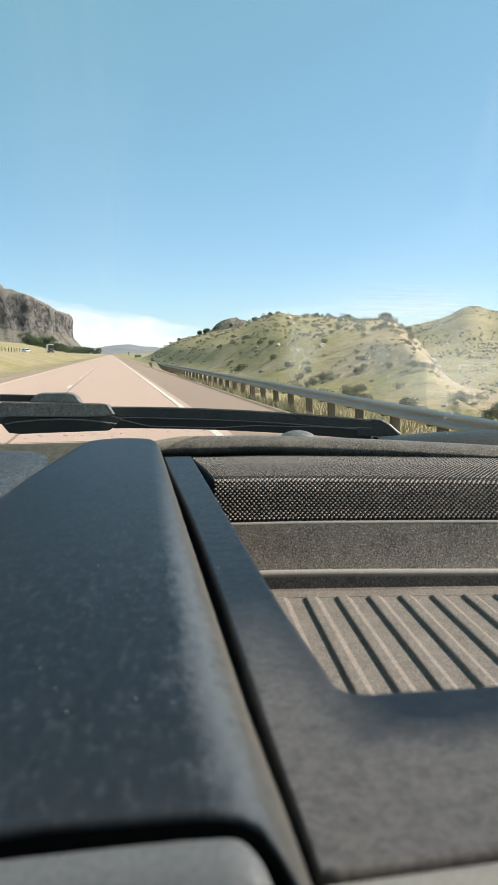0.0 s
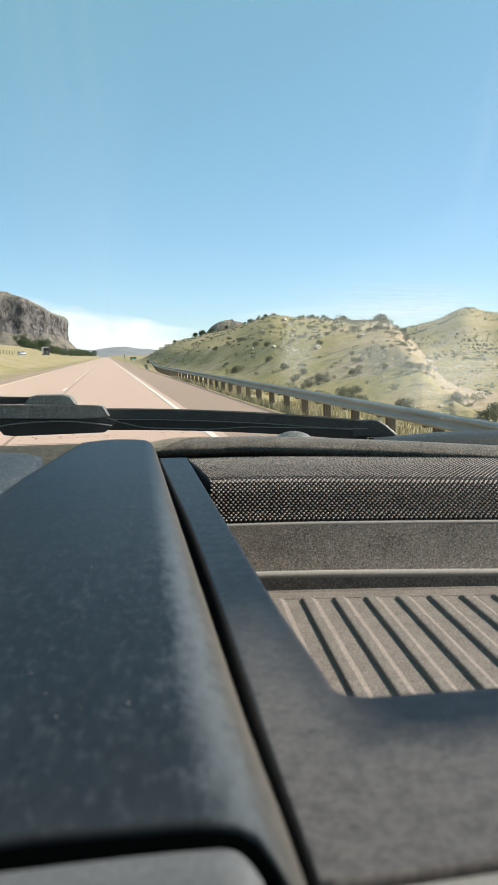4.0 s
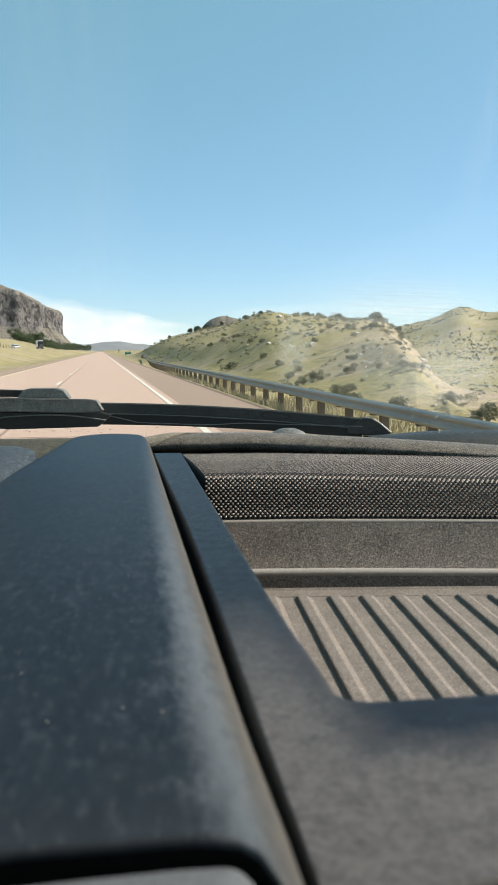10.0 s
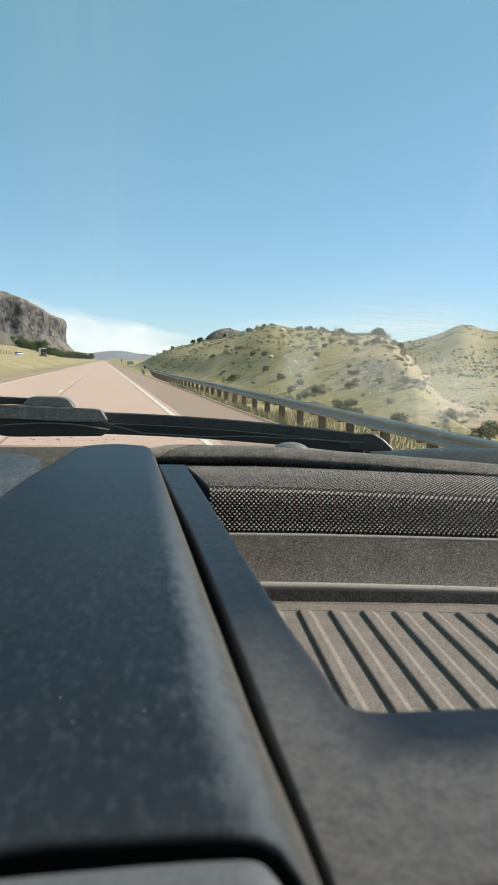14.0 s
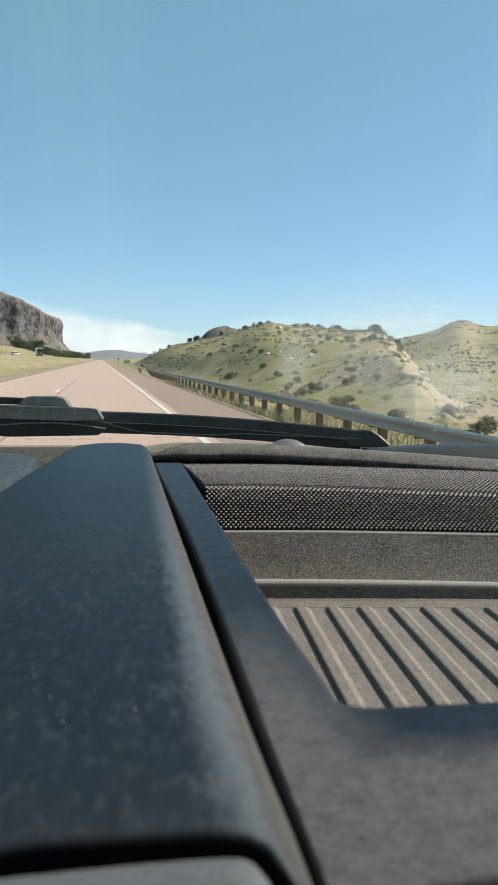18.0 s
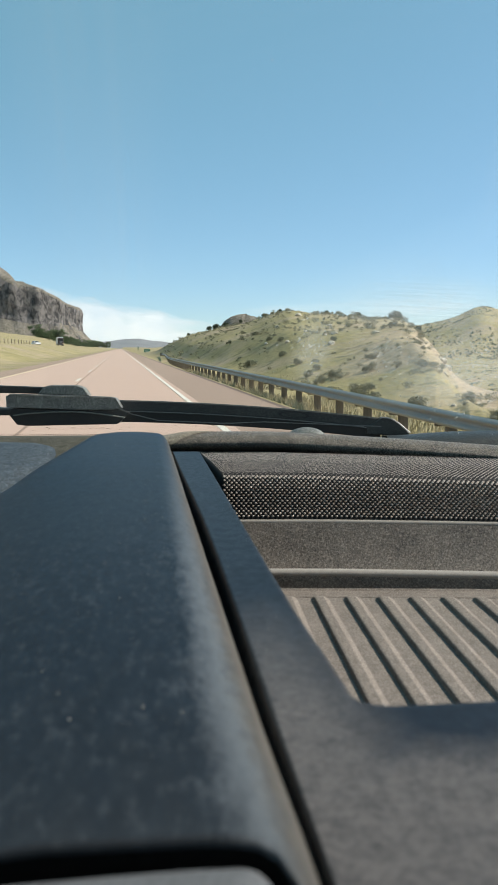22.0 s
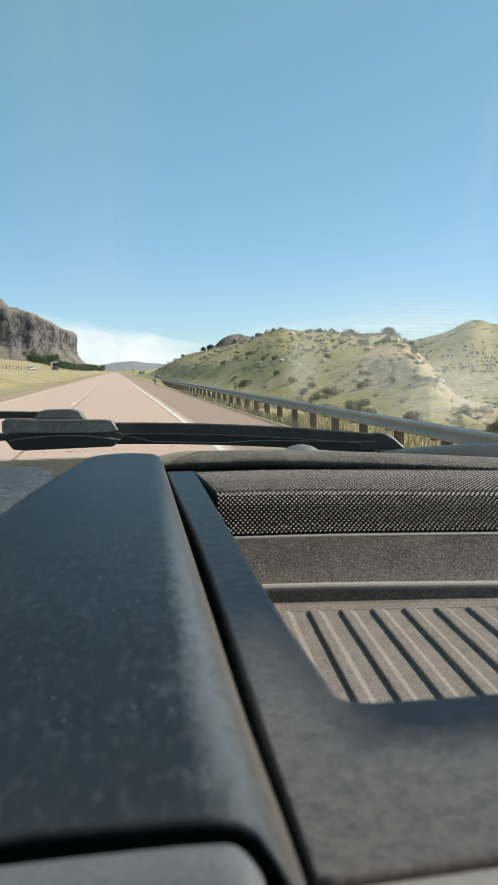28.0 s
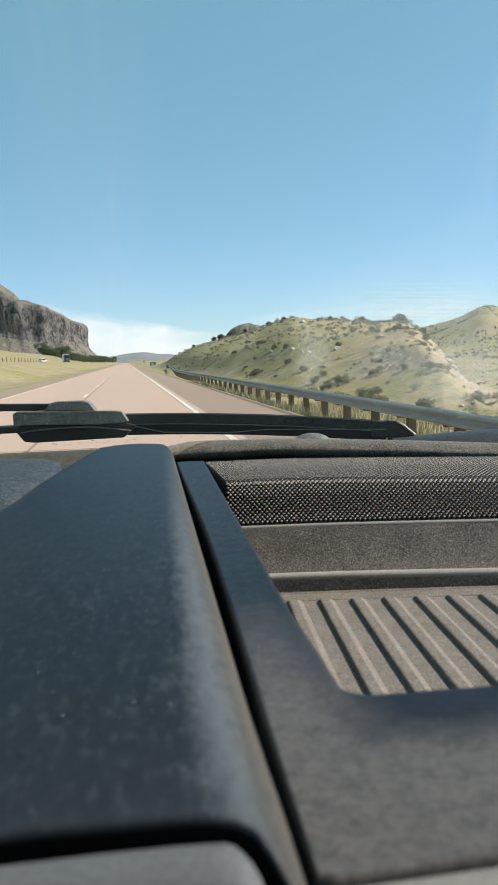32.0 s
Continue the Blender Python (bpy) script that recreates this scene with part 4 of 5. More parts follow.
def build_lorry():
    """A lorry coming the other way: dark tractor, pale box trailer."""
    x0, y0 = -27.0, 338.0
    lorry = tagged(new("lorry"), "dark-cabbed lorry with white trailer on the opposite carriageway", "lorry")
    lorry.matrix_basis = pose(x0, y0, 2.63, 0, 0, 8)
    part("trailer", from_bm("trailer", box_bm(-1.28, 1.28, 1.2, 14.2, 1.15, 4.05, 0.06), M_WHITE), lorry, "white box trailer")
    part("chassis", from_bm("chassis", box_bm(-0.6, 0.6, -2.2, 14.0, 0.72, 1.10, 0.04), M_TYRE), lorry)
    part("cab", from_bm("cab", box_bm(-1.22, 1.22, -1.6, 0.75, 1.11, 3.70, 0.22), M_CAB), lorry, "dark cab")
    part("bonnet", from_bm("bonnet", box_bm(-0.95, 0.95, -3.3, -1.55, 1.11, 2.15, 0.18), M_CAB), lorry)
    part("grille", from_bm("grille", box_bm(-0.55, 0.55, -3.36, -3.30, 1.2, 2.0, 0.02), M_EDGE), lorry, "bright grille")
    part("windscreen", from_bm("windscreen", box_bm(-1.05, 1.05, -1.66, -1.60, 2.25, 3.05, 0.02), M_GLASS_DARK), lorry, "dark windscreen")
    part("bumper", from_bm("bumper", box_bm(-1.2, 1.2, -3.55, -3.37, 0.45, 0.85, 0.05), M_EDGE), lorry)
    tyre = wheel_mesh("wheel", 0.50, 0.30, M_TYRE)
    for wx in (-1.03, 1.03):
        for wy in (-2.5, 1.6, 2.9, 11.2, 12.5):
            part("wheel", tyre, lorry).matrix_basis = pose(wx, wy, 0.50)


build_lorry()


def build_mile_marker():
    """A slim green post sign at the verge."""
    x, y = 5.6, 236.0
    marker = tagged(new("mile_marker"), "slim green mile marker with white lettering on a steel post", "sign")
    marker.matrix_basis = pose(x, y, ground_z(x, y))
    part("post", from_bm("post", box_bm(-0.03, 0.03, 0.02, 0.06, -0.4, 2.15, 0.006), M_STEEL), marker)
    part("panel", from_bm("panel", box_bm(-0.15, 0.15, -0.01, 0.01, 1.20, 2.15, 0.008), M_SIGN), marker)
    for words, size, z in (("MILE", 0.105, 2.0), ("5", 0.26, 1.72)):
        curve = bpy.data.curves.new("lettering", "FONT")
        curve.body, curve.size, curve.align_x, curve.extrude = words, size, "CENTER", 0.002
        curve.materials.append(M_SIGN_MARK)
        ob = part("lettering", curve, marker, "white raised lettering")
        ob.matrix_basis = pose(0, -0.014, z, 90, 0, 0)
    part("text_bar", from_bm("text_bar", box_bm(-0.05, 0.05, -0.016, -0.011, 1.30, 1.55), M_SIGN_MARK), marker, "white unreadable figure")


build_mile_marker()


def build_sign():
    sign = tagged(new("road_sign"), "green highway sign with white lines on two steel posts", "sign")
    x, y = 15.0, 420.0
    sign.matrix_basis = pose(x, y, ground_z(x, y))
    part("panel", from_bm("panel", box_bm(-1.7, 1.7, -0.02, 0.02, 2.1, 4.9, 0.015), M_SIGN), sign)
    for px in (-1.0, 1.0):
        part("post", from_bm("post", box_bm(px - 0.06, px + 0.06, 0.025, 0.12, -0.8, 4.8, 0.01), M_STEEL), sign)
    for w, z in ((1.2, 4.3), (0.9, 3.5), (1.1, 2.7)):
        part("text_bar", from_bm("text_bar", box_bm(-w, w, -0.03, -0.021, z - 0.11, z + 0.11), M_SIGN_MARK), sign, "white line of unreadable lettering")


build_sign()


# ---- the truck: shell ----
truck = tagged(new("pickup_truck"), "grey pickup truck standing on the road, dusty black dashboard", "truck")


def build_shell():
    """A plain body that closes the cab round the camera."""
    def slab(name, mat, x0, x1, y0, y1, z0, z1, bevel=0.02, label=""):
        return part(name, from_bm(name, box_bm(x0, x1, y0, y1, z0, z1, bevel), mat), truck, label)
    cx = 0.42
    slab("cab_floor", M_CABIN, cx - 0.95, cx + 0.95, -1.75, 0.95, 0.42, 0.50)
    slab("roof", M_BODY, cx - 0.82, cx + 0.82, -1.70, -0.12, 1.80, 1.86, 0.03)
    slab("headliner", M_CABIN, cx - 0.80, cx + 0.80, -1.66, -0.14, 1.775, 1.797, 0.008)
    slab("rear_wall", M_CABIN, cx - 0.86, cx + 0.86, -1.75, -1.69, 0.503, 1.775)
    for s, nm in ((-1, "door"), (1, "door")):
        x = cx + s * 0.93
        slab(nm, M_BODY, x - 0.04, x + 0.04, -1.60, 0.90, 0.50, 1.16, 0.03)
        slab("rear_pillar", M_BODY, x - 0.05, x + 0.03, -1.745, -1.50, 1.165, 1.775, 0.02)
        rows = []
        for t in (0.0, 1.0):
            y, z = 0.95 - 1.02 * t, 1.16 + 0.63 * t
            px = cx + s * (0.90 - 0.10 * t)
            rows.append([(px - 0.04, y - 0.05, z), (px + 0.04, y - 0.05, z), (px + 0.04, y + 0.05, z), (px - 0.04, y + 0.05, z)])
        v, f = loft(rows, closed=True)
        part("windscreen_pillar", mesh_from("windscreen_pillar", v, f + [(3, 2, 1, 0), (4, 5, 6, 7)], M_BODY, False), truck)
    slab("bonnet", M_BODY, cx - 0.92, cx + 0.92, 1.42, 2.75, 0.62, 0.98, 0.06)
    slab("cowl", M_BLACK, cx - 0.90, cx + 0.90, 0.96, 1.415, 0.62, 1.05, 0.02, "black plastic cowl under the windscreen")
    rows = []
    for i in range(15):
        x = 0.175 + 0.50 * i / 14
        k = smoothstep(0.175, 0.30, x)
        rows.append([dash(x, 0.985, -0.160), dash(x, 0.990, -0.1365 + 0.005 * k), dash(x, 1.06, -0.1330 + 0.006 * k), dash(x, 1.10, -0.1375 + 0.006 * k), dash(x, 1.11, -0.165)])
    v, f = loft(rows)
    part("scuttle_strip", mesh_from("scuttle_strip", v, [q[::-1] for q in f], M_WIPER), truck, "dusty black scuttle strip below the glass")
    slab("bumper", M_BODY, cx - 0.95, cx + 0.95, 2.755, 2.95, 0.42, 0.72, 0.05)
    slab("cargo_bed", M_BODY, cx - 0.95, cx + 0.95, -3.6, -1.755, 0.50, 1.15, 0.05)
    tyre = wheel_mesh("wheel", 0.40, 0.27, M_TYRE)
    for wx in (cx - 0.83, cx + 0.83):
        for wy in (1.95, -2.6):
            part("wheel", tyre, truck).matrix_basis = pose(wx, wy, 0.404)
    slab("chassis", M_BLACK, cx - 0.6, cx + 0.6, -3.4, 2.7, 0.34, 0.418, 0.02)


build_shell()


def build_windscreen():
    """One curved pane over the dashboard, leaning back over the camera."""
    rows = []
    for i in range(13):
        u = i / 12
        row = []
        for j in range(15):
            s = -1 + 2 * j / 14
            y = 1.02 - 1.06 * u - 0.10 * s * s * (1 - 0.3 * u)
            row.append((0.42 + s * (0.86 - 0.10 * u), y, 1.10 + 0.69 * u - 0.02 * s * s))
        rows.append(row)
    v, f = loft(rows)
    pane = part("windscreen", mesh_from("windscreen", v, f, M_GLASS), truck, "dusty windscreen glass")
    pane.visible_shadow = False
    return pane


windscreen = build_windscreen()


# ---- the truck: dashboard ----
def skin(x, y):
    """Height of the dashboard's skin below the camera."""
    return -(0.050 + 0.057 * y)


def groove_left(y):
    return 0.0177 - 0.171 * y + 0.0005 * smoothstep(0.11, 0.064, y)


def groove_right(y):
    return groove_left(y) + interp(y, ((0.0, 0.0010), (0.065, 0.0014), (0.11, 0.0022), (0.16, 0.0031), (0.22, 0.0038), (0.28, 0.0040), (0.36, 0.0034), (0.45, 0.0025), (0.56, 0.0018)))


def trim_right(y):
    return 0.0315 - 0.153 * y + 0.0011 * smoothstep(0.165, 0.117, y)


def hood_sink(d, y):
    """How far the hood's top falls away from its rolled edge, flatter towards the glass."""
    return (0.06 * d + 0.9 * d * d) * (1 - 0.9 * smoothstep(0.15, 0.38, y))


def build_hood():
    """The long raised cover: a bulging top that rolls over into the seam."""
    rows = []
    ys = [0.0657, 0.06575, 0.0659, 0.0662, 0.0668, 0.069, 0.072] + list(np.linspace(0.078, 0.53, 40)) + [0.542, 0.552, 0.560, 0.566, 0.570, 0.572]
    for y in ys:
        end = smoothstep(0.572, 0.525, y)
        pinch = math.sqrt(max(0.0, 1 - (1 - min(1.0, (0.572 - y) / 0.035)) ** 2))
        xr = groove_left(y) - 0.020 * (1 - pinch)
        xl = -0.092 - 0.097 * y + 0.028 * (1 - pinch)
        if y < 0.3:
            xl -= 0.25 * (0.3 - y)
        near = math.sqrt(max(0.0, 1 - (1 - min(1.0, (y - 0.0657) / 0.0005)) ** 2))
        top = -(0.0445 + 0.0355 * y) - 0.010 * (1 - pinch) - 0.0010 * (1 - near)
        edge = skin(0, y) + 0.0035
        rad = 0.011
        row = [(xr, y, edge - 0.03), (xr, y, edge - 0.004)]
        for k in range(9):
            a = math.pi / 2 * k / 8
            row.append((xr - rad * (1 - math.cos(a)) , y, edge - 0.004 + (top - 0.0008 - edge + 0.004) * math.sin(a)))
        for k in range(1, 9):
            u = k / 8
            row.append((xr - rad + (xl + 0.016 - xr + rad) * u, y, top - 0.0008 + 0.0012 * math.sin(math.pi * u) - hood_sink(xr - rad - (xr - rad + (xl + 0.016 - xr + rad) * u), y)))
        for k in range(1, 8):
            a = math.pi / 2 * k / 7
            row.append((xl + 0.016 - 0.016 * math.sin(a), y, top - 0.0008 - hood_sink(xr - rad - xl - 0.016, y) - 0.02 * (1 - math.cos(a))))
        row.append((xl - 0.004, y, top - 0.09))
        rows.append(row)
    # the near end steps towards the driver along the rolled edge, round the bezel's corner
    for i, y in enumerate(ys):
        hold = 1 - smoothstep(0.0657, 0.095, y)
        if hold > 0:
            step = [hold * (0.0657 - interp(p[0], ((-0.10, 0.0560), (-0.0243, 0.0657), (-0.0080, 0.0663), (0.0002, 0.0664), (0.0018, 0.0659), (0.0030, 0.0647), (0.0043, 0.0619), (0.0053, 0.0586), (0.0061, 0.0530), (0.0072, 0.040)))) for p in rows[i]]
            rows[i] = [(p[0] + 0.171 * d * smoothstep(rows[i][0][0] - 0.0045, rows[i][0][0], p[0]), p[1] - d + 0.0018 * hold, p[2]) for p, d in zip(rows[i], step)]
    v, f = loft(rows)
    n = len(rows[0])
    f.append(tuple(range(len(v) - n, len(v)))[::-1])
    # the cut near end is coloured black for the gap's shade, with a skirt of its own
    k = len(v)
    v += rows[0] + [(p[0], p[1] + 0.0004, p[2] - 0.03) for p in rows[0]]
    f += [(k + j, k + n + j, k + n + j + 1, k + j + 1) for j in range(n - 1)]
    me = mesh_from("instrument_hood", dash_all(v), [q[::-1] for q in f], [M_HOOD, M_BLACK])
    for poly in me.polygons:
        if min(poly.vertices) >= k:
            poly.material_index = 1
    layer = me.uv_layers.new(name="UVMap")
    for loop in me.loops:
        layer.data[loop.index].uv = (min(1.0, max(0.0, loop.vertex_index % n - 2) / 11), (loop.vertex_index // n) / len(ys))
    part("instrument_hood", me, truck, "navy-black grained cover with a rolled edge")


build_hood()


def build_bezel():
    """The pale near panel beyond the dark gap at the hood's near end."""
    rows = []
    for k in range(-8, 23):
        x = -0.05 + 0.0485 * k / 10 if k <= 10 else -0.0015 + 0.0066 * math.sin((k - 10) / 12 * math.pi / 2)
        yk = interp(x, ((-0.10, 0.0478), (-0.0240, 0.0617), (-0.0080, 0.0640), (0.0000, 0.0647), (0.0014, 0.0641), (0.0025, 0.0630), (0.0037, 0.0605), (0.0045, 0.0570), (0.0051, 0.045)))
        z = -0.0482 - 0.0042 * smoothstep(-0.0030, 0.0055, x) ** 2
        yk += 0.0013
        rows.append([(x, yk, z - 0.02), (x, yk, z - 0.001), (x, yk - 0.001, z), (x, yk - 0.004, z - 0.0020), (x, yk - 0.02, z - 0.0115), (x, yk - 0.08, z - 0.036)])
    v, f = loft(rows)
    part("cluster_bezel", mesh_from("cluster_bezel", dash_all(v), f, M_BEZEL), truck, "pale grey satin plastic bezel")
    # black box added underneath so that the gaps look deep in shade
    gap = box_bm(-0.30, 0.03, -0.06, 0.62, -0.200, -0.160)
    part("gap_backing", from_bm("gap_backing", dash_bm(gap), M_BLACK), truck, "black backing added below the gaps for their shade")


build_bezel()


def build_top_panel():
    """Trim strip and near pad in one skin, folded down round the tray's opening."""
    edge, outer = [], []
    for y in np.linspace(0.5605, 0.1165, 34):
        edge.append((trim_right(y), y))
        outer.append((groove_right(y), y))
    c, rad = (trim_right(0.1165) + 0.0048, 0.1165), 0.0048
    for k in range(1, 9):
        a = math.pi + math.pi / 2 * k / 9
        edge.append((c[0] + rad * math.cos(a), c[1] + rad * math.sin(a)))
        y = 0.1165 - 0.0500 * k / 8
        outer.append((groove_right(y), y))
    for x in np.linspace(c[0] + 0.001, 0.42, 24):
        edge.append((x, 0.1115 + 0.12 * max(0.0, min(x, 0.10) - 0.021)))
        outer.append((x - 0.0100, 0.0667 + 0.18 * (x - 0.0185)))
    rows = []
    for i, ((x, y), (ox, oy)) in enumerate(zip(edge, outer)):
        a, b = edge[max(0, i - 1)], edge[min(len(edge) - 1, i + 1)]
        t = Vector((b[0] - a[0], b[1] - a[1])).normalized()
        out = Vector((-t.y, t.x))
        lip = 0.0016

        def height(px, py):
            return skin(px, py)

        bevel = 0.0007 / max(0.004, math.hypot(x - ox, y - oy))
        row = [(ox, oy, skin(ox, oy) - 0.02), (ox, oy, skin(ox, oy) - 0.0010), (ox + (x - ox) * bevel * 0.3, oy + (y - oy) * bevel * 0.3, skin(ox, oy) - 0.0003)]
        for u in (bevel, bevel * 1.5, bevel * 2.0):
            row.append((ox + (x - ox) * u, oy + (y - oy) * u, skin(ox, oy + (y - oy) * u)))
        for u in (0.25, 0.5, 0.7, 0.82, 0.88, 0.92, 0.96):
            px, py = ox + (x - out.x * lip - ox) * u, oy + (y - out.y * lip - oy) * u
            row.append((px, py, height(px, py)))
        for k in range(7):
            g = math.pi / 2 * k / 6
            px, py = x + out.x * lip * (math.sin(g) - 1), y + out.y * lip * (math.sin(g) - 1)
            row.append((px, py, height(px, py) - lip * 0.8 * (1 - math.cos(g))))
        row.append((x, y, -0.150))
        rows.append(row)
    v, f = loft(rows)
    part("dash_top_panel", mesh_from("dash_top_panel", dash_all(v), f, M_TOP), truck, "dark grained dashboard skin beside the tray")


build_top_panel()


def build_fascia():
    """The pale front face that begins below the pad's near edge."""
    rows = []
    for x in np.linspace(0.0088, 0.40, 30):
        y = 0.0661 + 0.18 * (x - 0.0085)
        z = skin(x, y)
        rows.append([(x, y, z - 0.02), (x, y, z - 0.0012), (x, y - 0.0005, z - 0.0006), (x, y - 0.0020, z - 0.0007), (x, y - 0.012, z - 0.004), (x, y - 0.05, z - 0.03)])
    v, f = loft(rows)
    part("centre_fascia", mesh_from("centre_fascia", dash_all(v), f, M_FASCIA), truck, "pale grey-brown fascia edge")


build_fascia()


def build_stack():
    """Tray with ribs, riser, slot panel and the perforated speaker cover, front to back."""
    x0, x1 = -0.06, 0.42
    def bow(x):
        return 0.15 * max(-0.04, x - 0.03) ** 2

    def dip(x):
        return 0.013 * max(0.0, x - 0.03)

    tray_rows = [[(x, 0.10, -0.1275), (x, 0.3655 - bow(x), -0.1275), (x, 0.3655 - bow(x), -0.15)] for x in np.linspace(x0, x1, 25)]
    v, f = loft(tray_rows)
    tray = part("tray", mesh_from("tray", dash_all(v), f, M_TRAY, False), truck, "ribbed grey-brown rubber tray mat")
    # raised ribs lean a little across the tray
    lean, pitch = 0.118, 0.0162
    outline = ((-0.0002, 0), (0.0001, 0.0011), (0.0005, 0.0017), (0.0012, 0.0019), (0.0046, 0.0020), (0.0051, 0.0019), (0.0077, 0.0002), (0.0082, 0))
    rows = [[(dx + lean * (0.352 - y), y, -0.1275 + dz * k) for dx, dz in outline] for y, k in ((0.105, 1.0), (0.350, 1.0), (0.3525, 0.8), (0.3540, 0.02))]
    v, f = loft(rows)
    me = mesh_from("rib", v, f, M_TRAY, False)
    m = Matrix.Translation((0, 0, EYE)) @ Matrix.Rotation(radians(YAW), 4, "Z")
    for k in range(-3, 22):
        part("rib", me, tray).matrix_basis = m @ Matrix.Translation((0.0231 + pitch * k, -bow(0.0217 + pitch * k), 0))
    v, f = loft([[(x, y - bow(x), z) for y, z in ((0.3545, -0.1276), (0.3546, -0.1273), (0.3552, -0.1272), (0.3640, -0.1272), (0.3652, -0.1264), (0.3655, -0.1264))] for x in np.linspace(x0, x1, 25)])
    part("tray_back_edge", mesh_from("tray_back_edge", dash_all(v), f, M_TRAY, False), tray)

    def panel(name, prof, mat, label):
        rows = []
        for x in np.linspace(x0, x1, 25):
            rows.append([(x, y - bow(x), z - dip(x)) for y, z in prof])
        vv, ff = loft(rows)
        return part(name, mesh_from(name, dash_all(vv), [q[::-1] for q in ff], mat), truck, label)

    panel("riser", [(0.3656, -0.150), (0.3657, -0.126), (0.3675, -0.1205)], M_SLOT, "dark step behind the tray")
    panel("ledge", [(0.3676, -0.1206), (0.3672, -0.1196), (0.3682, -0.1178), (0.3710, -0.1174), (0.3722, -0.1182), (0.3722, -0.1225)], M_LEDGE, "pale narrow plastic ledge")
    panel("slot_panel", [(0.372, -0.1215), (0.3975, -0.1290), (0.3995, -0.1262), (0.405, -0.1165), (0.4115, -0.1022)], M_SLOT, "grained sloping panel below the speaker cover")
    panel("cover_lip", [(0.4114, -0.1024), (0.4116, -0.1014), (0.4128, -0.1010), (0.4160, -0.1014)], M_LEDGE, "pale lip under the speaker cover")
    def cover_left(y):
        return interp(y, ((0.40, -0.0285), (0.43, -0.0291), (0.565, -0.0562)))

    def sag(x, z):
        """The cover's crown falls away across the dashboard."""
        return 0.021 * max(0.0, x) * smoothstep(-0.1, -0.08, z)

    hump = [(0.4140, -0.1008), (0.4180, -0.0960), (0.4250, -0.0850), (0.4300, -0.0795), (0.4370, -0.0775), (0.50, -0.0800), (0.565, -0.0843), (0.572, -0.092)]
    rows = [[(cover_left(y), y, z - 0.03) for y, z in hump], [(cover_left(y) + 0.0004, y, z - 0.0016) for y, z in hump]]
    for u in np.linspace(0.0, 1.0, 25):
        xs = [cover_left(y) + 0.0018 + (x1 - cover_left(y) - 0.0018) * u for y, z in hump]
        rows.append([(x, y - bow(x), z - dip(x) - sag(x, z)) for x, (y, z) in zip(xs, hump)])
    v, f = loft(rows)
    cover = part("speaker_cover", mesh_from("speaker_cover", dash_all(v), [q[::-1] for q in f], M_MESH_BACK), truck, "black perforated speaker cover")
    # raised mesh strands
    face = ((0.4140, -0.1000), (0.4180, -0.0955), (0.4250, -0.0845), (0.4300, -0.0789), (0.4370, -0.0769), (0.50, -0.0794), (0.565, -0.0837))
    dist = [0.0]
    for a, b in zip(face, face[1:]):
        dist.append(dist[-1] + math.hypot(b[0] - a[0], b[1] - a[1]))
    verts, faces = [], []
    row, s = 0, 0.001
    while s < dist[-1]:
        y = float(np.interp(s, dist, [p[0] for p in face]))
        z = float(np.interp(s, dist, [p[1] for p in face]))
        y2 = float(np.interp(min(s + 0.001, dist[-1]), dist, [p[0] for p in face]))
        z2 = float(np.interp(min(s + 0.001, dist[-1]), dist, [p[1] for p in face]))
        tl = math.hypot(y2 - y, z2 - z) or 1.0
        ty, tz = (y2 - y) / tl, (z2 - z) / tl
        ny, nz = -tz, ty
        x = cover_left(y) + 0.0026 + (0.00145 if row % 2 else 0.0)
        while x < 0.34:
            k = len(verts)
            hw, hh, h = (0.00084, 0.00076, 0.0010) if s < dist[3] + 0.0025 else (0.00062, 0.00042, 0.00016)
            for dx, ds, dn in ((-hw, 0, 0), (-hw * 0.2, hh, 0), (hw, hh * 0.3, 0), (hw * 0.3, -hh, 0), (-hw * 0.35, hh * 0.25, h), (hw * 0.4, hh * 0.1, h)):
                verts.append((x + dx, y - bow(x) + ty * ds + ny * dn, z - dip(x) - sag(x, z) + tz * ds + nz * dn))
            faces += [(k, k + 4, k + 1), (k + 1, k + 4, k + 5, k + 2), (k + 2, k + 5, k + 3), (k + 3, k + 5, k + 4, k)]
            x += 0.0029
        s += 0.00168 if s < dist[3] + 0.0025 else 0.0021
        row += 1
    strands = part("woven_mesh", mesh_from("woven_mesh", dash_all(verts), [q[::-1] for q in faces], M_MESH), cover, "grey-brown woven mesh strands")
    strands["kind"] = "stuff"


build_stack()


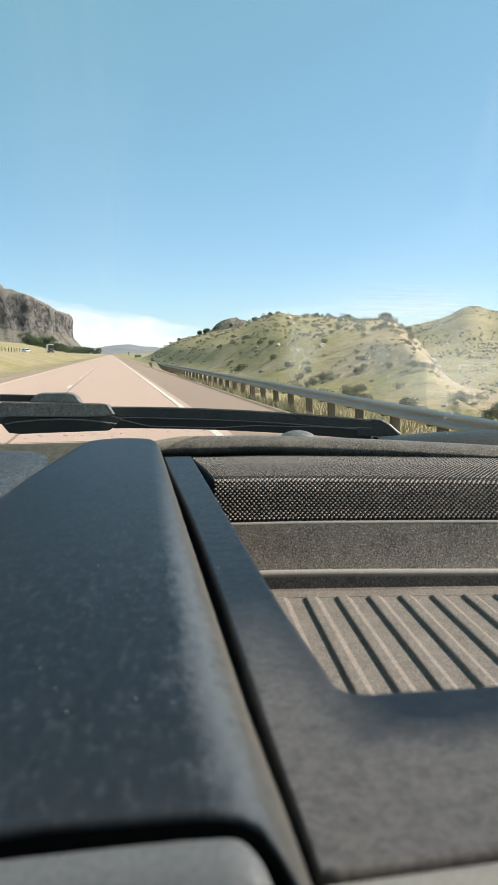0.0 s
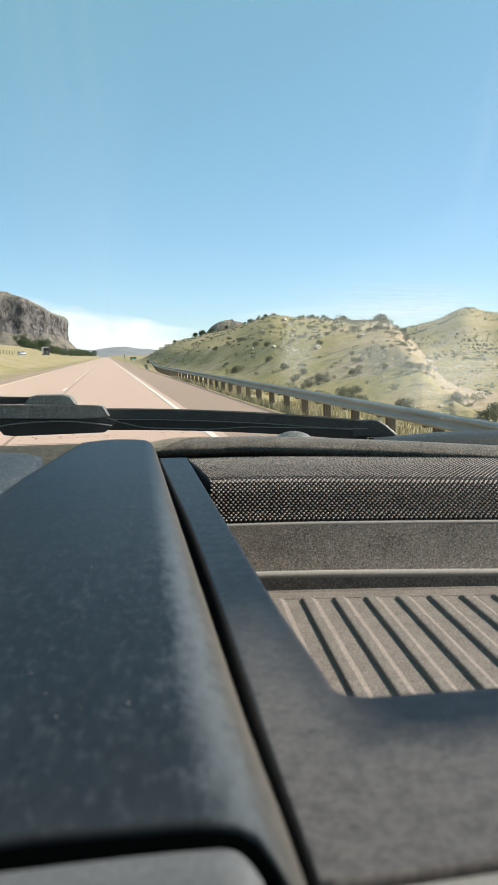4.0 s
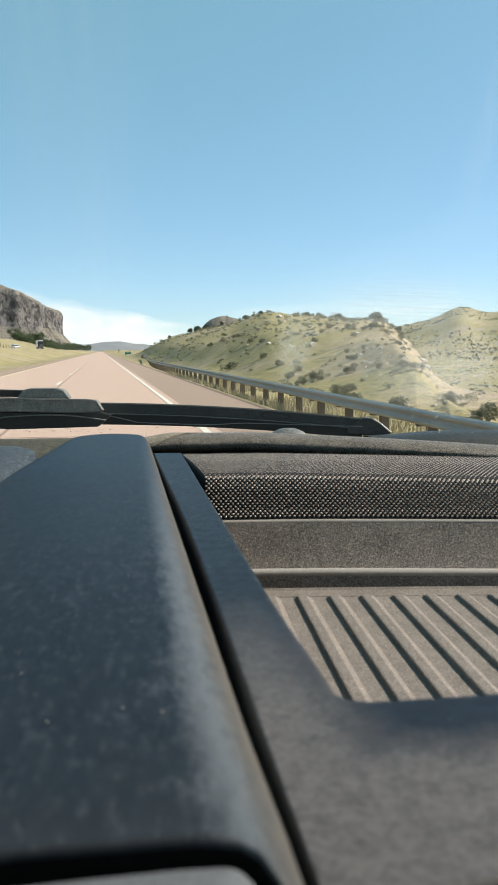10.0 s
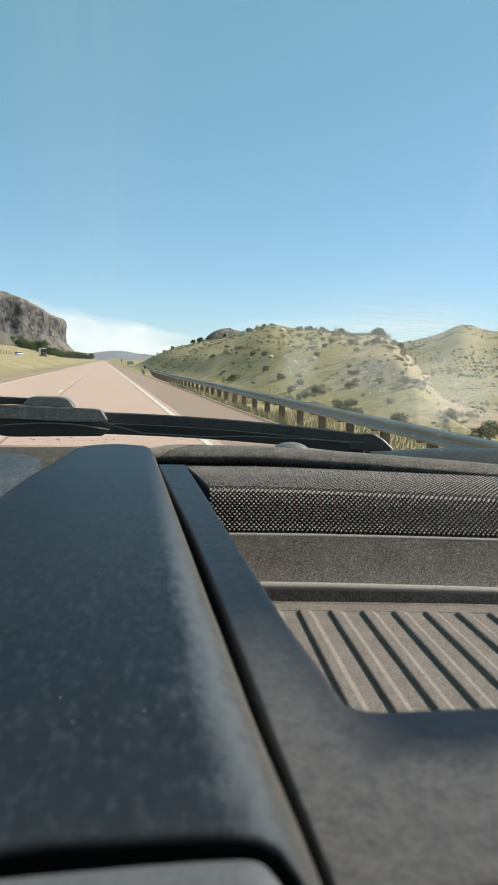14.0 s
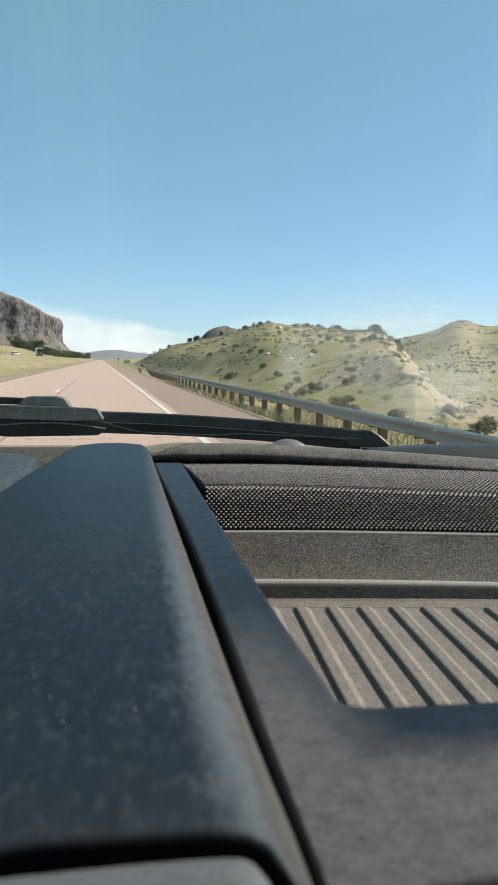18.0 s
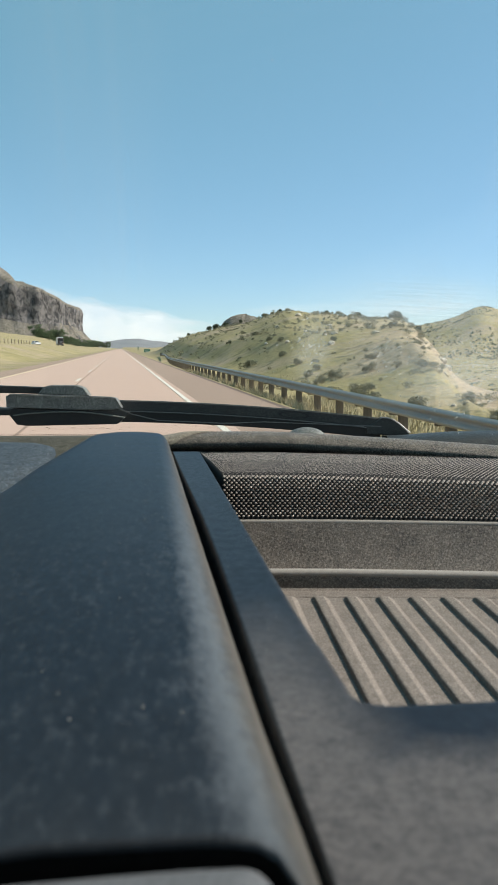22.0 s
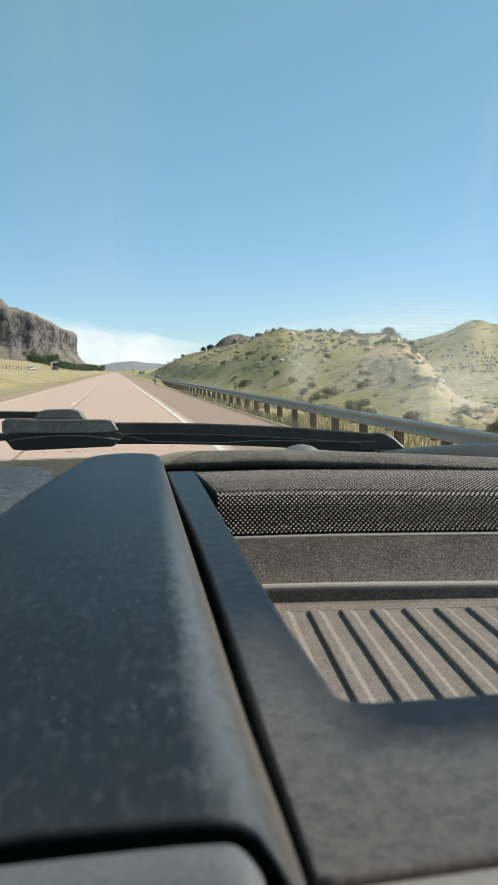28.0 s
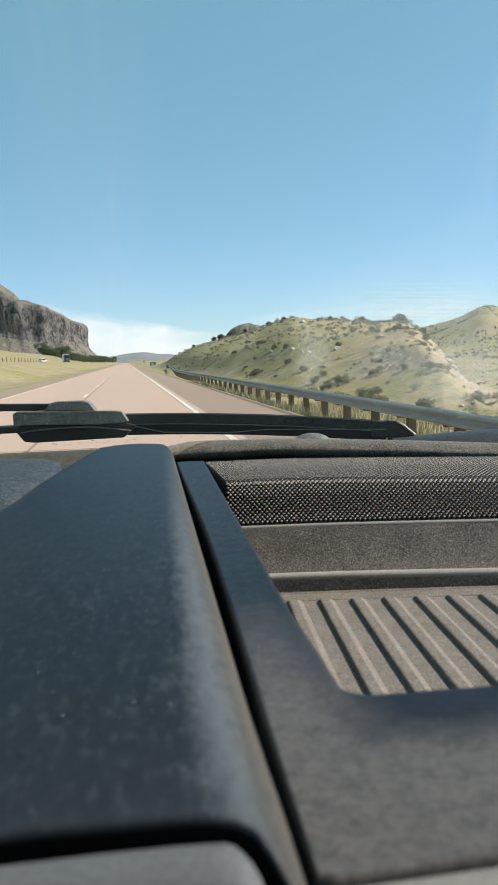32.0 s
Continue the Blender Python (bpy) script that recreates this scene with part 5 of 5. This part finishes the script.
def build_bar():
    """The rounded black rail along the windscreen's foot, bowed towards the sides."""
    rows = []
    for i in range(40):
        x = -0.101 + 0.651 * i / 39
        yc = 0.640 - 0.26 * max(0.0, x + 0.02) ** 1.35 - 0.05 * max(0.0, -x - 0.1)
        fade = smoothstep(-0.103, -0.070, x)
        zc = -0.0866 + 0.0020 * fade - 0.038 * max(0, x) - 0.05 * max(0, x) ** 2
        ring = []
        for k in range(14):
            a = 2 * math.pi * k / 14
            ring.append((x, yc + 0.022 * math.cos(a), zc + (0.0066 + 0.0022 * fade) * math.sin(a)))
        rows.append(ring)
    v, f = loft(rows, closed=True)
    f += [tuple(range(14))[::-1], tuple(range(len(v) - 14, len(v)))]
    part("defroster_bar", mesh_from("defroster_bar", dash_all(v), f, M_BAR), truck, "glossy black grained rail")
    # pale grainy sheet that paints the sunlit highlight where the rail meets the hood
    rows = []
    for i in range(10):
        u = i / 9
        x = -0.1005 + 0.056 * u
        fade = smoothstep(-0.103, -0.070, x)
        zc = -0.0866 + 0.0020 * fade
        a0, a1 = 62.0, 74.0 + 150.0 * (1 - u) ** 1.3
        rows.append([(x, 0.640 + 0.0226 * math.cos(radians(a0 + (a1 - a0) * k / 8)), zc + (0.0071 + 0.0022 * fade) * math.sin(radians(a0 + (a1 - a0) * k / 8))) for k in range(9)])
    v, f = loft(rows)
    part("glint_patch", mesh_from("glint_patch", dash_all(v), [q[::-1] for q in f], M_RAIL_GLINT), truck, "pale grainy patch painted as the highlight on the rail's end")
    # deck between the rail and the glass, below the line of sight
    rows = [[(x, 0.45, -0.13), (x, 0.66, -0.0955), (x, 0.95, -0.165)] for x in (-0.42, 0.75)]
    v, f = loft(rows)
    part("dash_deck", mesh_from("dash_deck", dash_all(v), [q[::-1] for q in f], M_BLACK, False), truck, "black deck under the windscreen")
    strip_rows = [[(x, 0.40, -0.088), (x, 0.60, -0.0752), (x, 0.622, -0.0762), (x, 0.63, -0.10)] for x in np.linspace(-0.5, -0.118, 12)]
    v, f = loft(strip_rows)
    part("vent_strip", mesh_from("vent_strip", dash_all(v), [q[::-1] for q in f], M_VENT), truck, "dark finely perforated strip along the glass")
    # printed dots along the glass edge
    verts, faces = [], []
    for row in range(2):
        for k in range(128):
            x = -0.32 + 0.0016 * k + 0.0008 * (row % 2)
            c, r = (x, 0.632 + 0.004 * row, -0.0784 + 0.0013 * row), 0.00052 - 0.00010 * row
            n = len(verts)
            for j in range(6):
                a = math.pi * j / 3
                verts.append((c[0] + r * math.cos(a), c[1] + 0.3 * r * math.sin(a), c[2] + r * math.sin(a)))
            faces.append(tuple(range(n, n + 6)))
    dots = part("frit_dot", mesh_from("frit_dot", dash_all(verts), faces, M_BLACK, False), windscreen, "black printed dots along the glass edge")
    dots["kind"] = "stuff"
    # second cover further across, with its perforated strip
    rows = []
    for y in np.linspace(0.30, 0.60, 14):
        e = math.sqrt(max(0.0, 1 - (1 - min(1.0, (0.60 - y) / 0.05)) ** 2))
        xr = -0.126 - 0.10 * (y - 0.3) - 0.02 * (1 - e)
        drop = 0.003 + 0.01 * (1 - e)
        rows.append([(xr + 0.014, y, -0.13), (xr + 0.010, y, -0.096), (xr + 0.006, y, -0.0885 - drop), (xr - 0.002, y, -0.0815 - drop), (xr - 0.012, y, -0.0765 - drop), (xr - 0.022, y, -0.0738 - drop), (xr - 0.034, y, -0.0722 - drop), (xr - 0.06, y, -0.0712 - drop), (-0.45, y, -0.0715 - drop)])
    v, f = loft(rows)
    part("cluster_cover", mesh_from("cluster_cover", dash_all(v), [q[::-1] for q in f], M_COVER), truck, "blue-black grained cover over the instruments")


build_bar()


def build_specks():
    """Grains of pale dust lying on the hood and the trim."""
    rng = random.Random(52)
    verts, faces = [], []
    for k in range(110):
        y = 0.09 + 0.43 * rng.random() ** 1.3
        if k % 4:
            edge = groove_left(y) - 0.011
            x = edge - rng.uniform(0.0, 0.075) * rng.random() * (0.5 + y)
            far = -0.092 - 0.097 * y + 0.016
            d = edge - x
            z = -(0.0445 + 0.0355 * y) - 0.0008 + 0.0012 * math.sin(math.pi * d / max(0.01, edge - far)) - hood_sink(d, y) + 0.0001
        else:
            x = rng.uniform(groove_right(y) + 0.001, trim_right(y) - 0.002)
            z = skin(x, y) + 0.0001
        r = (0.00008 + 0.00026 * rng.random() ** 2.5) * (0.5 + 1.6 * y)
        n = len(verts)
        for j in range(6):
            a = math.pi * j / 3
            q = r * rng.uniform(0.6, 1.2)
            verts.append((x + q * math.cos(a), y + q * math.sin(a), z + 0.00015))
        verts.append((x, y, z + 0.0004))
        faces += [(n + j, n + (j + 1) % 6, n + 6) for j in range(6)]
    grains = part("dust_grain", mesh_from("dust_grain", dash_all(verts), faces, M_FASCIA), truck, "pale dust grains on the dashboard")
    grains["kind"] = "stuff"


build_specks()


# ---- wiper ----
def build_wiper():
    def flat(name, outline, y0, y1, mat, parent, label=""):
        """A side outline given depth along the dashboard's heading."""
        # the parts end a little past the sight line over the dashboard
        ends = {0: outline[1], len(outline) - 1: outline[-2]}
        outline = [(-0.45, z + (ends[i][1] - z) * 0.15 / (ends[i][0] + 0.60)) if x < -0.55 else (x, z) for i, (x, z) in enumerate(outline)]
        bm = bmesh.new()
        a = [bm.verts.new((x, y0, z)) for x, z in outline]
        bm.faces.new(a)
        ret = bmesh.ops.extrude_face_region(bm, geom=list(bm.faces))
        for g in ret["geom"]:
            if isinstance(g, bmesh.types.BMVert):
                g.co.y = y1
        bmesh.ops.bevel(bm, geom=[e for e in bm.edges], offset=0.0012, segments=1, affect="EDGES")
        return part(name, from_bm(name, dash_bm(bm), mat), parent, label)

    wiper = part("wiper", from_bm("wiper", dash_bm(box_bm(-0.45, -0.20, 1.108, 1.128, -0.104, -0.092, 0.003)), M_WIPER), truck, "black windscreen wiper parked along the glass")
    flat("arm_cover", [(-0.406, -0.0720), (-0.399, -0.0686), (-0.390, -0.0690), (-0.245, -0.0745), (-0.235, -0.0765), (-0.226, -0.0915), (-0.240, -0.0938), (-0.275, -0.0942), (-0.39, -0.0902), (-0.406, -0.0892)], 1.085, 1.10, M_WIPER_DUST, wiper, "dusty grey wiper arm cover")
    # thin pale strip that paints the highlight along the cover's upper edge
    flat("cover_rim", [(-0.399, -0.0678), (-0.390, -0.0682), (-0.244, -0.0737), (-0.234, -0.0758), (-0.2245, -0.0915), (-0.2268, -0.0915), (-0.236, -0.0769), (-0.245, -0.0749), (-0.390, -0.0693), (-0.399, -0.0689)], 1.082, 1.0845, M_EDGE, wiper, "pale rim strip painted as an edge highlight")
    flat("arm_hump", [(-0.362, -0.0705), (-0.352, -0.0590), (-0.342, -0.0563), (-0.300, -0.0570), (-0.289, -0.0605), (-0.280, -0.0735)], 1.102, 1.118, M_WIPER_DUST, wiper)
    flat("arm", [(-0.60, -0.0500), (-0.39, -0.0590), (-0.345, -0.0610), (-0.345, -0.0715), (-0.60, -0.0640)], 1.120, 1.132, M_BLADE, wiper)
    flat("arm_bracket", [(-0.405, -0.0990), (-0.398, -0.0910), (-0.39, -0.0908), (-0.275, -0.0950), (-0.232, -0.0930), (-0.215, -0.0985), (-0.235, -0.1165), (-0.375, -0.1185), (-0.392, -0.1165)], 1.088, 1.104, M_BLADE, wiper)
    arch = ((-0.396, -0.1010), (-0.376, -0.0981), (-0.345, -0.0962), (-0.310, -0.0955), (-0.285, -0.0965), (-0.269, -0.0981), (-0.243, -0.1016), (-0.2215, -0.1050))
    flat("bracket_rim", list(arch) + [(x, z - 0.0022) for x, z in arch][::-1], 1.084, 1.0875, M_WIPER_DUST, wiper, "grey worn arch on the bracket")
    n = 24
    top = [(-0.232 + 0.405 * i / n, -0.0812 - 0.0103 * i / n - 0.0201 * (i / n) ** 2) for i in range(n + 1)]
    low = [(x, z - 0.0156) for i, (x, z) in enumerate(top)]
    flat("blade_spoiler", top + low[::-1], 1.100, 1.114, M_WIPER, wiper, "black ribbed blade spoiler")
    rim = [(x, z + 0.0010) for x, z in top]
    flat("spoiler_rim", rim + [(x, z - 0.0009) for x, z in rim][::-1], 1.0975, 1.0995, M_WIPER_DUST, wiper)
    edge = [(x, z + 0.0004) for x, z in low]
    flat("spoiler_edge", edge + [(x, z - 0.0013) for x, z in edge][::-1], 1.0965, 1.0995, M_EDGE, wiper, "pale lower edge")
    mid = [(x, z - 0.0012) for x, z in low]
    bot = [(x, z - 0.0165 + 0.002 * i / n) for i, (x, z) in enumerate(mid)]
    flat("blade_rubber", mid + bot[::-1], 1.101, 1.111, M_BLADE, wiper, "matt black wiper rubber")
    wave = []
    for i in range(n + 1):
        x = -0.222 + 0.395 * i / n
        wave.append((x, interp(x, ((-0.222, -0.0990), (-0.20, -0.1040), (-0.175, -0.1110), (-0.066, -0.1165), (-0.012, -0.1142), (0.175, -0.1225)))))
    flat("rubber_bead", wave + [(x, z - 0.0012) for x, z in wave][::-1], 1.0945, 1.0962, M_EDGE, wiper, "thin pale bead on the rubber")
    flat("end_cap", [(0.166, -0.1150), (0.175, -0.1095), (0.188, -0.1110), (0.201, -0.1190), (0.217, -0.1335), (0.213, -0.1385), (0.150, -0.1350), (0.150, -0.1240)], 1.096, 1.116, M_WIPER, wiper, "angled black end cap")
    # pale strip in place of the light caught by the cap's edge
    flat("end_cap_rim", [(0.173, -0.1087), (0.189, -0.1103), (0.202, -0.1183), (0.2185, -0.1330), (0.2165, -0.1342), (0.2005, -0.1198), (0.188, -0.1119), (0.173, -0.1103)], 1.093, 1.0955, M_EDGE, wiper, "pale rim strip painted as an edge highlight")
    ring = bmesh.new()
    for k in range(24):
        a, b = 2 * math.pi * k / 24, 2 * math.pi * (k + 1) / 24
        ring.faces.new([ring.verts.new((0.0385 + q * 0.0235 * math.cos(t), 1.0962, -0.1045 - 0.075 * q * 0.0235 * math.cos(t) + q * 0.0052 * math.sin(t))) for t, q in ((a, 1.0), (b, 1.0), (b, 0.84), (a, 0.84))])
    part("maker_mark", from_bm("maker_mark", dash_bm(ring), M_BLADE), wiper, "faint oval moulded mark")
    # washer nozzle behind the rail
    bm = bmesh.new()
    bmesh.ops.create_uvsphere(bm, u_segments=20, v_segments=12, radius=1.0)
    bm.transform(Matrix.Translation((0.0475, 0.90, -0.1165)) @ Matrix.Diagonal((0.026, 0.02, 0.0150, 1)))
    part("sensor_dome", from_bm("sensor_dome", dash_bm(bm), M_WIPER_DUST, True), truck, "small rounded grey dome at the glass foot")


build_wiper()


# ---- dried splashes and dust on the windscreen ----
def build_dirt():
    """Specks and films lie on the pane's inner face, along rays from the driver's side."""
    def on_glass(u, v):
        """Where a line of sight from the camera's mean place meets the pane."""
        d = Vector(dash(*direction(u, v))) - Vector((0, 0, EYE))
        lo, hi = 0.05, 1.6
        for _ in range(40):
            m = (lo + hi) / 2
            p = d * m
            s = (p.x - 0.42) / 0.83
            k = (p.z + EYE - 1.10) / 0.69
            pane = 1.02 - 1.06 * k - 0.10 * s * s
            lo, hi = (m, hi) if p.y < pane else (lo, m)
        return d * (lo - 0.012) + Vector((0, 0, EYE))

    def direction(u, v):
        """Right, ahead, up for an angle offset to the right and up from the dashboard's heading."""
        return (math.tan(radians(u)), 1.0, math.tan(radians(v)))

    rng = random.Random(77)
    verts, faces = [], []
    groups = ((3.3, -0.3, 1.0, 2.2, 120, 0.0006), (16.0, -2.0, 4.6, 2.6, 240, 0.0006), (17.2, -1.6, 3.8, 2.2, 650, 0.00055), (9.2, -0.8, 1.3, 1.8, 200, 0.0005), (16.0, -5.2, 5.0, 1.5, 260, 0.00052), (9.5, -4.4, 4.0, 1.2, 80, 0.00045), (9.0, 0.3, 6.0, 1.6, 50, 0.0005), (18.0, 16.5, 0.25, 2.4, 30, 0.0003), (9.0, 14.0, 8.0, 8.0, 8, 0.0003))
    for u, v, su, sv, count, size in groups:
        for _ in range(count):
            c = on_glass(u + rng.gauss(0, su * 0.5), v + rng.gauss(0, sv * 0.5))
            r = size * rng.uniform(0.4, 1.3)
            k = len(verts)
            ux, uz = Vector((CY, SY, 0)), Vector((0.05, -0.55, 0.83))
            m = rng.randint(5, 7)
            stretch = rng.uniform(0.8, 2.2)
            for j in range(m):
                a = 2 * math.pi * j / m
                q = r * rng.uniform(0.7, 1.2)
                verts.append(c + ux * q * math.cos(a) + uz * q * stretch * math.sin(a))
            faces.append(tuple(range(k, k + m)))
    me = mesh_from("dried_speck", verts, faces, M_SPECK, False)
    ob = part("dried_speck", me, windscreen, "pale dried water and insect specks")
    ob["kind"] = "stuff"
    ob.visible_shadow = False
    flakes, polys = [], []
    for k in range(46):
        u, v = (rng.uniform(-19, -11), -6.42) if k % 3 else (rng.uniform(-8.5, -1.0), -6.15)
        t = math.tan(radians(v + rng.gauss(0, 0.10)))
        c = Vector(dash(0.9 * math.tan(radians(u)), 0.9, 0.9 * t))
        r = rng.uniform(0.0004, 0.0013)
        n = len(flakes)
        for j in range(6):
            a = math.pi * j / 3
            q = r * rng.uniform(0.4, 1.2)
            flakes.append(c + Vector((CY, SY, 0)) * q * math.cos(a) * 1.6 + Vector((0, 0, 1)) * q * 0.45 * math.sin(a))
        polys.append(tuple(range(n, n + 6)))
    ob = part("debris_flake", mesh_from("debris_flake", flakes, polys, M_POST, False), windscreen, "dry brown debris along the glass foot")
    ob["kind"] = "stuff"
    for u, v, w, h, mat in ((10.5, 0.8, 11.0, 4.2, M_SMEAR), (16.0, -1.2, 5.5, 3.2, M_GRIT), (15.0, -3.0, 8.0, 1.7, M_GRIT), (3.6, -0.2, 1.8, 2.4, M_GRIT), (12.5, 3.0, 7.5, 1.6, M_STREAK), (18.0, 16.5, 1.2, 6.0, M_STREAK_TALL), (-13.0, 17.0, 6.0, 18.0, M_STREAK_TALL)):
        c = on_glass(u, v)
        dist = (c - Vector((0, 0, EYE))).length
        a, b = math.tan(radians(w)) * dist, math.tan(radians(h)) * dist
        ux, uz = Vector((CY, SY, 0)), Vector((0.05, -0.55, 0.83)) * 1.7
        vs, fs = loft([[(i / 6 - 1, j / 6 - 1, 0.0) for j in range(13)] for i in range(13)])
        ob = part("dirt_film", mesh_from("dirt_film", vs, fs, mat), windscreen, "thin dusty wiper smear")
        n = ux.cross(uz).normalized()
        ob.matrix_basis = Matrix(((ux.x * a, uz.x * b, n.x, c.x), (ux.y * a, uz.y * b, n.y, c.y), (ux.z * a, uz.z * b, n.z, c.z), (0, 0, 0, 1)))
        ob.visible_shadow = False


def speck_material():
    """Thin dried drops: pale, and lit through by the sky behind them."""
    n = Nodes("dried_specks")
    clear = n.put("ShaderNodeBsdfTransparent")
    film = n.put("ShaderNodeBsdfTranslucent", Color=(0.85, 0.85, 0.82, 1))
    out = n.tree.nodes.new("ShaderNodeMixShader")
    n.link(n.ramp(n.noise(300.0, 3.0), [(0.3, (0.10,) * 3), (0.7, (0.40,) * 3)]), out.inputs[0])
    n.link(clear.outputs[0], out.inputs[1])
    n.link(film.outputs[0], out.inputs[2])
    n.link(out.outputs[0], n.tree.nodes["Material Output"].inputs["Surface"])
    return n.mat


M_SPECK = speck_material()
M_SMEAR = smear_material("dirt_smear", 0.17, 1.8, (1.0, 1.0, 1.0))
M_GRIT = smear_material("dried_grit", 0.28, 14.0, (1.0, 1.0, 1.0))
M_STREAK = smear_material("wiper_streak", 0.40, 1.6, (0.35, 7.0, 1.0))
M_STREAK_TALL = smear_material("dust_run", 0.065, 1.5, (4.0, 0.35, 1.0))
build_dirt()
